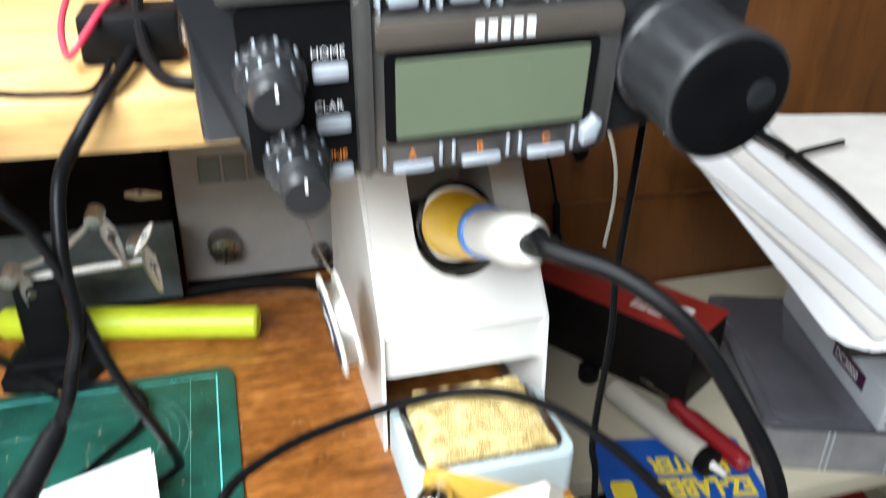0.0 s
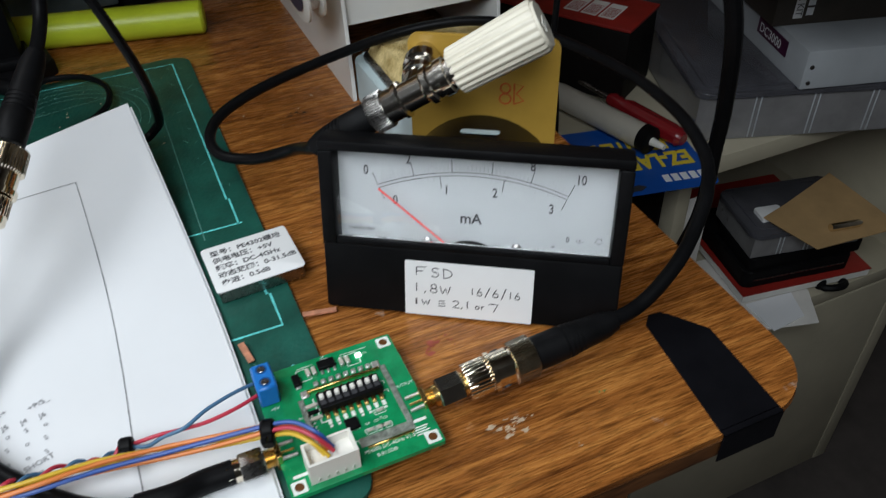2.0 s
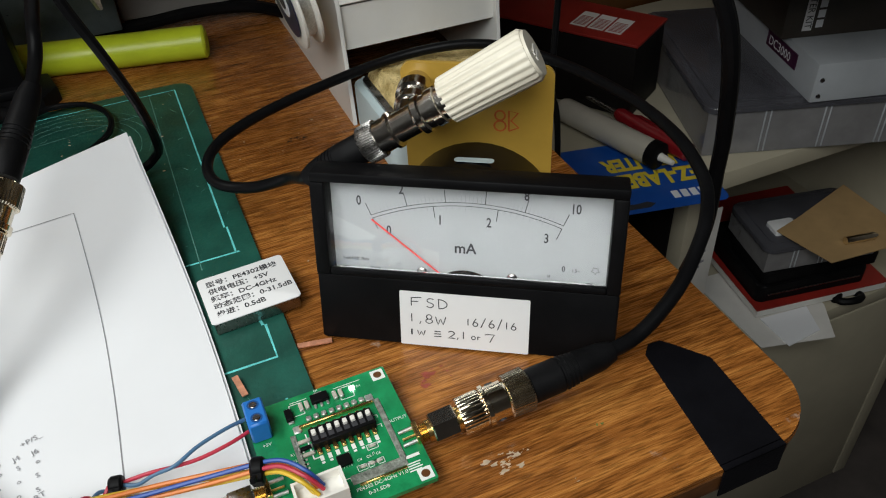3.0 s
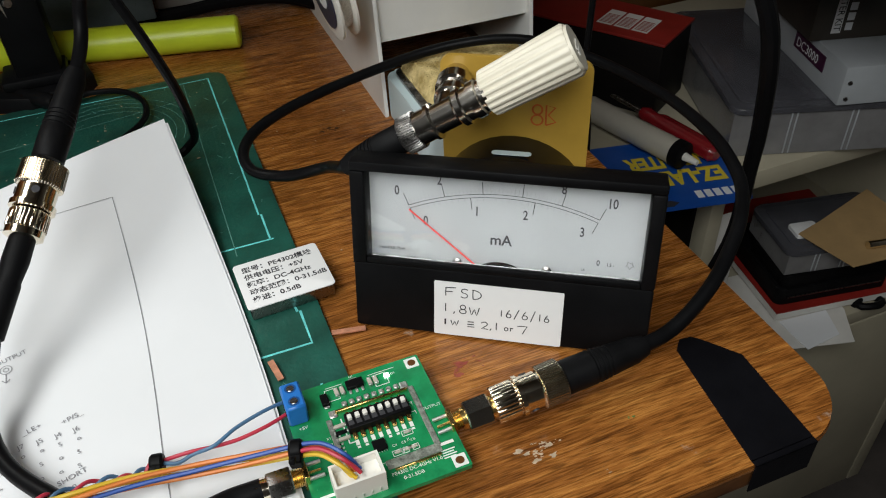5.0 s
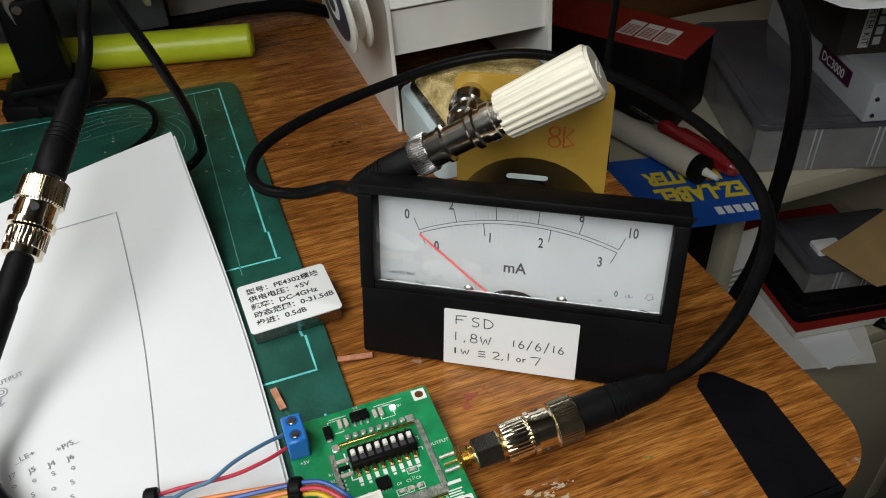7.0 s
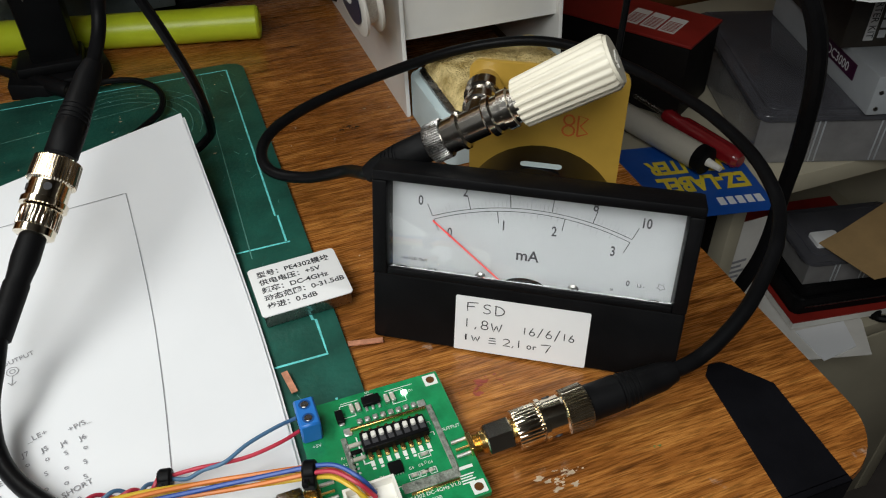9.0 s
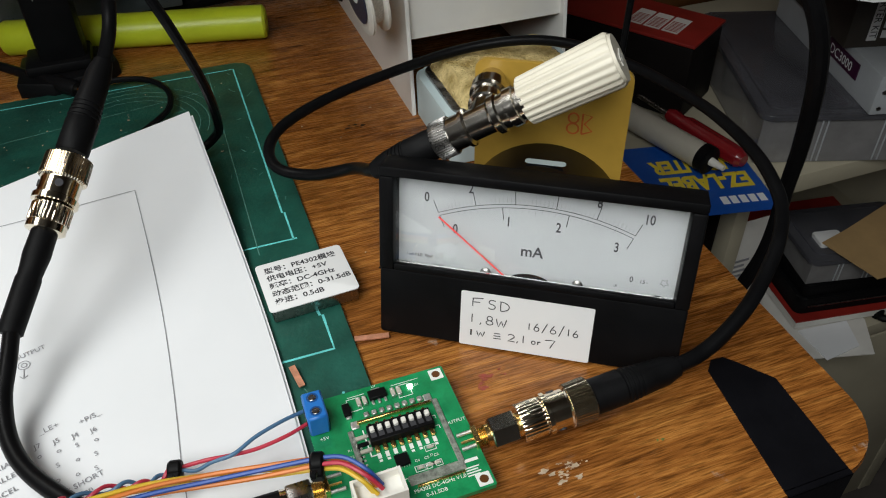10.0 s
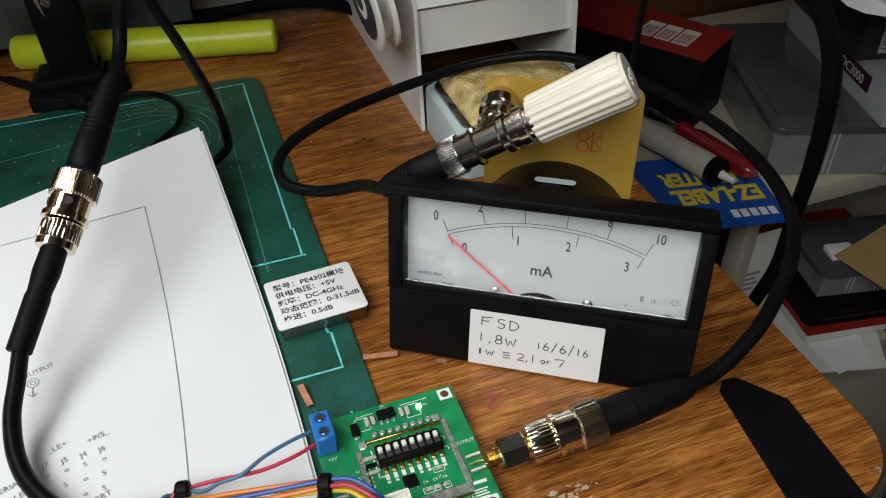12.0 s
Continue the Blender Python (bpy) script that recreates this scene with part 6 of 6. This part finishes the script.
part("handle", bm, M_REDHANDLE, drv)
bm = B()
lathe(bm, [(0.0024, 0.080), (0.0024, 0.150)], Matrix.Identity(4), 12)
part("blade", bm, M_STEEL, drv)

# red and black boxed goods behind
rb = thing("red_box", frame_m((0.2830, 0.4690, ZS), (0.53, -0.848, 0), (0.848, 0.53, 0)), "black carton with red lid on the cabinet shelf", "box")
bm = B()
box(bm, 0.0, 0.183, 0.0, 0.064, 0.0005, 0.070, 0.0030)
part("carton", bm, M_DARKBOX, rb)
bm = B()
box(bm, -0.001, 0.184, -0.001, 0.065, 0.0702, 0.0730, 0.0006)
lid = part("lid", bm, M_REDBOX, rb, "red printed lid")
for k in range(3):
    bm = B()
    box(bm, 0.112 + 0.0172 * k, 0.127 + 0.0172 * k, 0.012, 0.044, 0.0730, 0.0732)
    st = part("bar_code_label", bm, M_PAPER_OLD, lid)
    for j in range(8):
        bm = B()
        box(bm, 0.1135 + 0.0172 * k, 0.1255 + 0.0172 * k, 0.015 + 0.0026 * j, 0.0162 + 0.0026 * j, 0.0732, 0.07328)
        part("print_bar", bm, M_REDBOX, st)
bm = B()
lathe(bm, [(0.008, 0), (0.0095, 0.003), (0.0095, 0.014), (0.006, 0.017)], Matrix.Identity(4), 18)
solid("rubber_bung", bm, M_BLACKPL, "small black rubber bung standing on the cabinet shelf", "bung", pose(0.318, 0.375, ZS, 0, 0, 0))

# clear organiser box, white case and papers above it
def organiser(name, m, w, d, h, label, nx, ny):
    o = thing(name, m, label, "organiser box")
    for b6 in ((0, w, 0, d, 0, 0.0015), (0, w, 0, 0.0015, 0.0015, h), (0, w, d - 0.0015, d, 0.0015, h), (0, 0.0015, 0.0015, d - 0.0015, 0.0015, h), (w - 0.0015, w, 0.0015, d - 0.0015, 0.0015, h)):
        bm = B()
        box(bm, *b6)
        part("wall_panel", bm, M_CLEARWALL, o)
    for k in range(1, nx):
        bm = B()
        box(bm, w * k / nx, w * k / nx + 0.001, 0.0016, d - 0.0016, 0.0015, h - 0.002)
        part("divider", bm, M_CASEPALE, o)
    bm = B()
    prism(bm, rounded(-0.003, w + 0.003, -0.003, d + 0.003, 0.010), h, h + 0.005, bev=0.0015)
    part("lid", bm, M_FROST, o, "smoky clear lid")
    bm = B()
    prism(bm, rounded(0.006, w - 0.006, 0.006, d - 0.006, 0.008), h + 0.0052, h + 0.0066, bev=0.0006)
    part("lid_panel", bm, M_FROST, o)
    for k in range(1, nx):
        for e in (-0.0022, 0.0022):
            bm = B()
            box(bm, w * k / nx + e - 0.0006, w * k / nx + e + 0.0006, -0.0012, -0.0001, 0.001, h - 0.001, 0.0003, 1)
            part("rib", bm, M_CASEPALE, o)
    return o


organiser("organiser_box", frame_m((0.3990, 0.2345, ZS + 0.001), (0.085, -0.030, 0), (0.030, 0.085, 0)), 0.250, 0.190, 0.041, "smoky clear compartment box on the cabinet shelf", 5, 2)
WX, WY = Vector((0.178, -0.052, 0.0)).normalized(), Vector((0.052, 0.178, 0.0)).normalized()
wc = thing("white_case", frame_m((0.4700, 0.2020, -0.1198), WX, WY), "white instrument case with dark name strip on the organiser", "instrument")
bm = B()
box(bm, 0.0, 0.190, 0.0, 0.190, 0.0, 0.034, 0.0015)
part("case", bm, M_CASEPALE, wc)
bm = B()
box(bm, -0.0010, -0.0001, 0.031, 0.083, 0.0140, 0.0275)
strip = part("name_strip", bm, M_PURPLE, wc, "dark purple strip with white lettering")
text("strip_print", "DC3000", 0.0112, frame_m((-0.0012, 0.0790, 0.0168), (0, -1, 0), (0, 0, 1)), M_WHITEPRINT, strip, 0.0001, "LEFT", 1.0)
for z in (0.006, 0.020):
    bm = B()
    lathe(bm, [(0.0005, 0.0008), (0.0016, 0.0008), (0.0020, 0)], axis_m((0.006, -0.0001, z), (0, -1, 0)), 10)
    part("screw", bm, M_STEEL, wc)
kit = thing("kit_box", frame_m((0.4740, 0.2500, -0.0855), WX, WY), "dark brown kit carton with pale side lettering", "box")
bm = B()
box(bm, 0.0, 0.170, 0.0, 0.150, 0.0, 0.100, 0.001)
part("carton", bm, M_KITBROWN, kit)
bm = B()
box(bm, 0.0165, 0.0245, -0.0004, -0.0001, 0.006, 0.062)
tag = part("carton_label", bm, M_LABEL, kit, "white printed strip")
text("carton_print", "STARTER KIT", 0.0082, frame_m((0.0180, -0.0006, 0.008), (0, 0, -1), (1, 0, 0)), M_INK, tag, 0.0001, "RIGHT", 0.9)
for k in range(6):
    bm = B()
    box(bm, 0.0275, 0.0335, -0.0004, -0.0001, 0.008 + 0.0085 * k, 0.0145 + 0.0085 * k)
    part("carton_mark", bm, M_WHITEPRINT, kit)
random.seed(11)
PILE = ((0.343, 0.140, 0.0190, 3.5), (0.362, 0.136, 0.0245, 9.0), (0.374, 0.134, 0.0290, 12.0), (0.388, 0.136, 0.0340, 8.0), (0.402, 0.142, 0.0385, 7.0), (0.424, 0.145, 0.0430, 4.0))
for k, (px, py, pz, turn) in enumerate(PILE):
    bm = B()
    nx, ny, w, d = 14, 20, 0.210, 0.335
    top, low = {}, {}
    for i in range(nx + 1):
        for j in range(ny + 1):
            x, y = w * i / nx, d * j / ny
            ex, ey = max(0.0, 0.022 - x), max(0.0, 0.022 - y)
            if ex > 0 and ey > 0 and k % 3 == 0:
                q = Vector((ex, ey))
                if q.length > 0.022:
                    q *= 0.022 / q.length
                    x, y = 0.022 - q.x, 0.022 - q.y
            z = 0.0015 * math.sin(2.2 * y / d + k) - 0.020 * (max(0, 0.22 - y / d)) ** 1.4 + 0.0015 * math.sin(5 * x / w + k) + 0.004 * max(0, 1 - x / 0.05) ** 2 * (y / d) ** 2
            top[i, j], low[i, j] = bm.verts.new((x, y, z)), bm.verts.new((x, y, z - 0.0006))
    for i in range(nx):
        for j in range(ny):
            bm.faces.new((top[i, j], top[i + 1, j], top[i + 1, j + 1], top[i, j + 1]))
            bm.faces.new((low[i, j], low[i, j + 1], low[i + 1, j + 1], low[i + 1, j]))
    rim = [(i, 0) for i in range(nx)] + [(nx, j) for j in range(ny)] + [(i, ny) for i in range(nx, 0, -1)] + [(0, j) for j in range(ny, 0, -1)]
    for a, b in zip(rim, rim[1:] + rim[:1]):
        bm.faces.new((top[b], top[a], low[a], low[b]))
    solid("loose_paper", bm, M_PAPER_OLD if k % 2 else M_PAPER, "loose curled paper on the pile over the cartons", "paper", pose(px, py, pz, 0, 0, -19 + turn), group="loose papers")

lead("pile_lead", [(0.480, 0.480, 0.0500), (0.4681, 0.4349, 0.0500), (0.4674, 0.3747, 0.0500), (0.4478, 0.2801, 0.0500), (0.4221, 0.2001, 0.0490), (0.416, 0.150, 0.0460), (0.425, 0.110, 0.0300), (0.450, 0.095, -0.0500)], 0.0042, "black lead lying over the loose papers")
lead("thin_lead", [(0.4560, 0.345, 0.0500), (0.480, 0.355, 0.0490), (0.5306, 0.3693, 0.0485)], 0.0025, "short black lead end on the loose papers")

# things on the lower shelf
ZL = -0.377
bm = B()
prism(bm, [(0.0, 0.0), (0.074, -0.020), (0.098, 0.020), (0.110, 0.10), (0.0, 0.11)], 0.0005, 0.0015)
solid("white_paper", bm, M_PAPER_OLD, "white papers overhanging the lower cabinet shelf", "paper", pose(0.466, 0.174, ZL))
bm = B()
prism(bm, [(0.0, 0.0), (0.042, 0.004), (0.054, 0.036), (0.0, 0.042)], 0.0018, 0.0030)
solid("folded_paper", bm, M_PAPER, "folded white slip on the papers", "paper", pose(0.4905, 0.163, ZL))
bk = thing("red_book", frame_m((0.4865, 0.2075, ZL + 0.0032), (0.19, -0.030, 0), (0.030, 0.19, 0)), "red paperback book under the boxes", "book")
bm = B()
box(bm, 0.0, 0.150, 0.0, 0.180, 0.001, 0.010)
part("page_block", bm, M_PAPER_OLD, bk)
bm = B()
box(bm, -0.001, 0.151, -0.001, 0.181, 0.0102, 0.0112)
part("cover", bm, M_REDBOX, bk)
pouch = thing("black_pouch", frame_m((0.4915, 0.2160, ZL + 0.0146), (0.19, -0.034, 0), (0.034, 0.19, 0)), "black zipped wallet and slim case lying on the red book", "pouch")
bm = B()
prism(bm, rounded(0.0, 0.125, 0.0, 0.11, 0.008), 0.0, 0.020, bev=0.003)
part("wallet", bm, M_RUBBER, pouch)
bm = B()
prism(bm, rounded(0.004, 0.135, 0.003, 0.07, 0.006), 0.0204, 0.0350, bev=0.002)
part("slim_case", bm, M_BLACKPL, pouch)
bm = B()
tube(bm, [(0.010, -0.0008, 0.010), (0.060, -0.0012, 0.0105), (0.115, -0.0008, 0.010)], 0.0009, 6, 4)
part("zip", bm, M_STEEL, pouch)
organiser("organiser_box", frame_m((0.4960, 0.2215, ZL + 0.0505), (0.2, -0.044, 0), (0.044, 0.2, 0)), 0.120, 0.075, 0.025, "grey clear parts box on the black wallet", 4, 2)
bm = B()
prism(bm, rounded(0.0, 0.027, 0.0, 0.020, 0.002), 0.0, 0.004, bev=0.0008)
solid("white_label_card", bm, M_LABEL, "white label card on the parts box", "card", pose(0.5130, 0.2330, ZL + 0.0823, 0, 0, -12))
bm = B()
prism(bm, [(0.0, 0.0), (0.012, -0.060), (0.110, -0.070), (0.115, 0.030), (0.036, 0.008)], 0.0, 0.0012)
solid("brown_envelope", bm, M_MANILA, "brown card envelope leaning on the parts box", "envelope", pose(0.5145, 0.2350, ZL + 0.0866, 0, 0, 0))
bm = B()
tube(bm, [(0.0, 0, 0.004), (0.012, 0.008, 0.005), (0.026, 0.004, 0.004), (0.028, -0.008, 0.005), (0.014, -0.012, 0.008), (0.002, -0.004, 0.006), (0.010, 0.006, 0.009)], 0.004, 8, 6)
solid("cable_coil", bm, M_RUBBER, "small coil of dark cord on the shelf", "cord", pose(0.575, 0.192, ZL))
bm = B()
lathe(bm, [(0.004, 0), (0.004, 0.03), (0.002, 0.034)], axis_m((0, 0, 0), (1, -0.2, 0)), 12)
solid("metal_plug", bm, M_NICKEL, "small metal plug on the envelope", "connector", pose(0.556, 0.190, ZL + 0.0920))

lead("beige_lead", [(0.3355, 0.5180, 0.2022), (0.3519, 0.5180, 0.0908), (0.3653, 0.5180, 0.0539), (0.3841, 0.5180, 0.0256), (0.3986, 0.5180, -0.0156), (0.4024, 0.5180, -0.0584), (0.3978, 0.5180, -0.1096)], 0.0021, "thin beige lead hanging on the brown panel", M_CREAM)
lead("black_plug_lead", [(0.3400, 0.5000, 0.2034), (0.3533, 0.5000, 0.0944), (0.3563, 0.5000, 0.0589), (0.3539, 0.5000, 0.0459), (0.3479, 0.5000, 0.0340)], 0.0023, "thin black lead with plug hanging by the panel")
bm = B()
lathe(bm, [(0.0020, 0.0), (0.0060, 0.004), (0.0085, 0.014), (0.0085, 0.028), (0.0050, 0.036), (0.0008, 0.037)], axis_m((0.3477, 0.5000, 0.0356), (0.0021, -0.0000, -0.0415)), 16)
solid("black_plug", bm, M_BLACKPL, "small black plug hanging on its lead", "plug")
lead("black_plug_lead", [(0.2922, 0.5000, 0.2034), (0.2966, 0.5000, 0.0966), (0.2973, 0.5000, 0.0568), (0.3165, 0.5000, 0.0022), (0.3287, 0.5000, -0.0437)], 0.0016, "thin black lead with plug hanging by the panel")
bm = B()
lathe(bm, [(0.0015, 0.0), (0.0035, 0.003), (0.0038, 0.034), (0.0054, 0.038), (0.0054, 0.064), (0.0008, 0.066)], axis_m((0.3285, 0.5000, -0.0419), (0.0073, -0.0000, -0.0723)), 16)
solid("black_plug", bm, M_BLACKPL, "small black plug hanging on its lead", "plug")

# dust and offcuts on the mat and desk
random.seed(5)
for nm, n, x0, x1, y0, y1, z, label in (("mat_dust", 70, -0.150, -0.002, 0.120, 0.213, 0.0022, "pale dust and offcuts on the cutting mat"), ("desk_dust", 50, 0.008, 0.150, 0.010, 0.200, 0.0002, "small pale specks of dust on the desk")):
    bm = B()
    for k in range(n):
        x, y, r, a = random.uniform(x0, x1), random.uniform(y0, y1), 0.00018 + 0.0006 * random.random() ** 3, random.uniform(0, 6.28)
        pts = [(x + r * random.uniform(0.6, 1.6) * math.cos(a + j * 1.57), y + r * random.uniform(0.5, 1.1) * math.sin(a + j * 1.57)) for j in range(4)]
        prism(bm, pts, z, z + 0.0002)
    solid(nm, bm, M_SCUFF, label, "dust", kind="stuff")
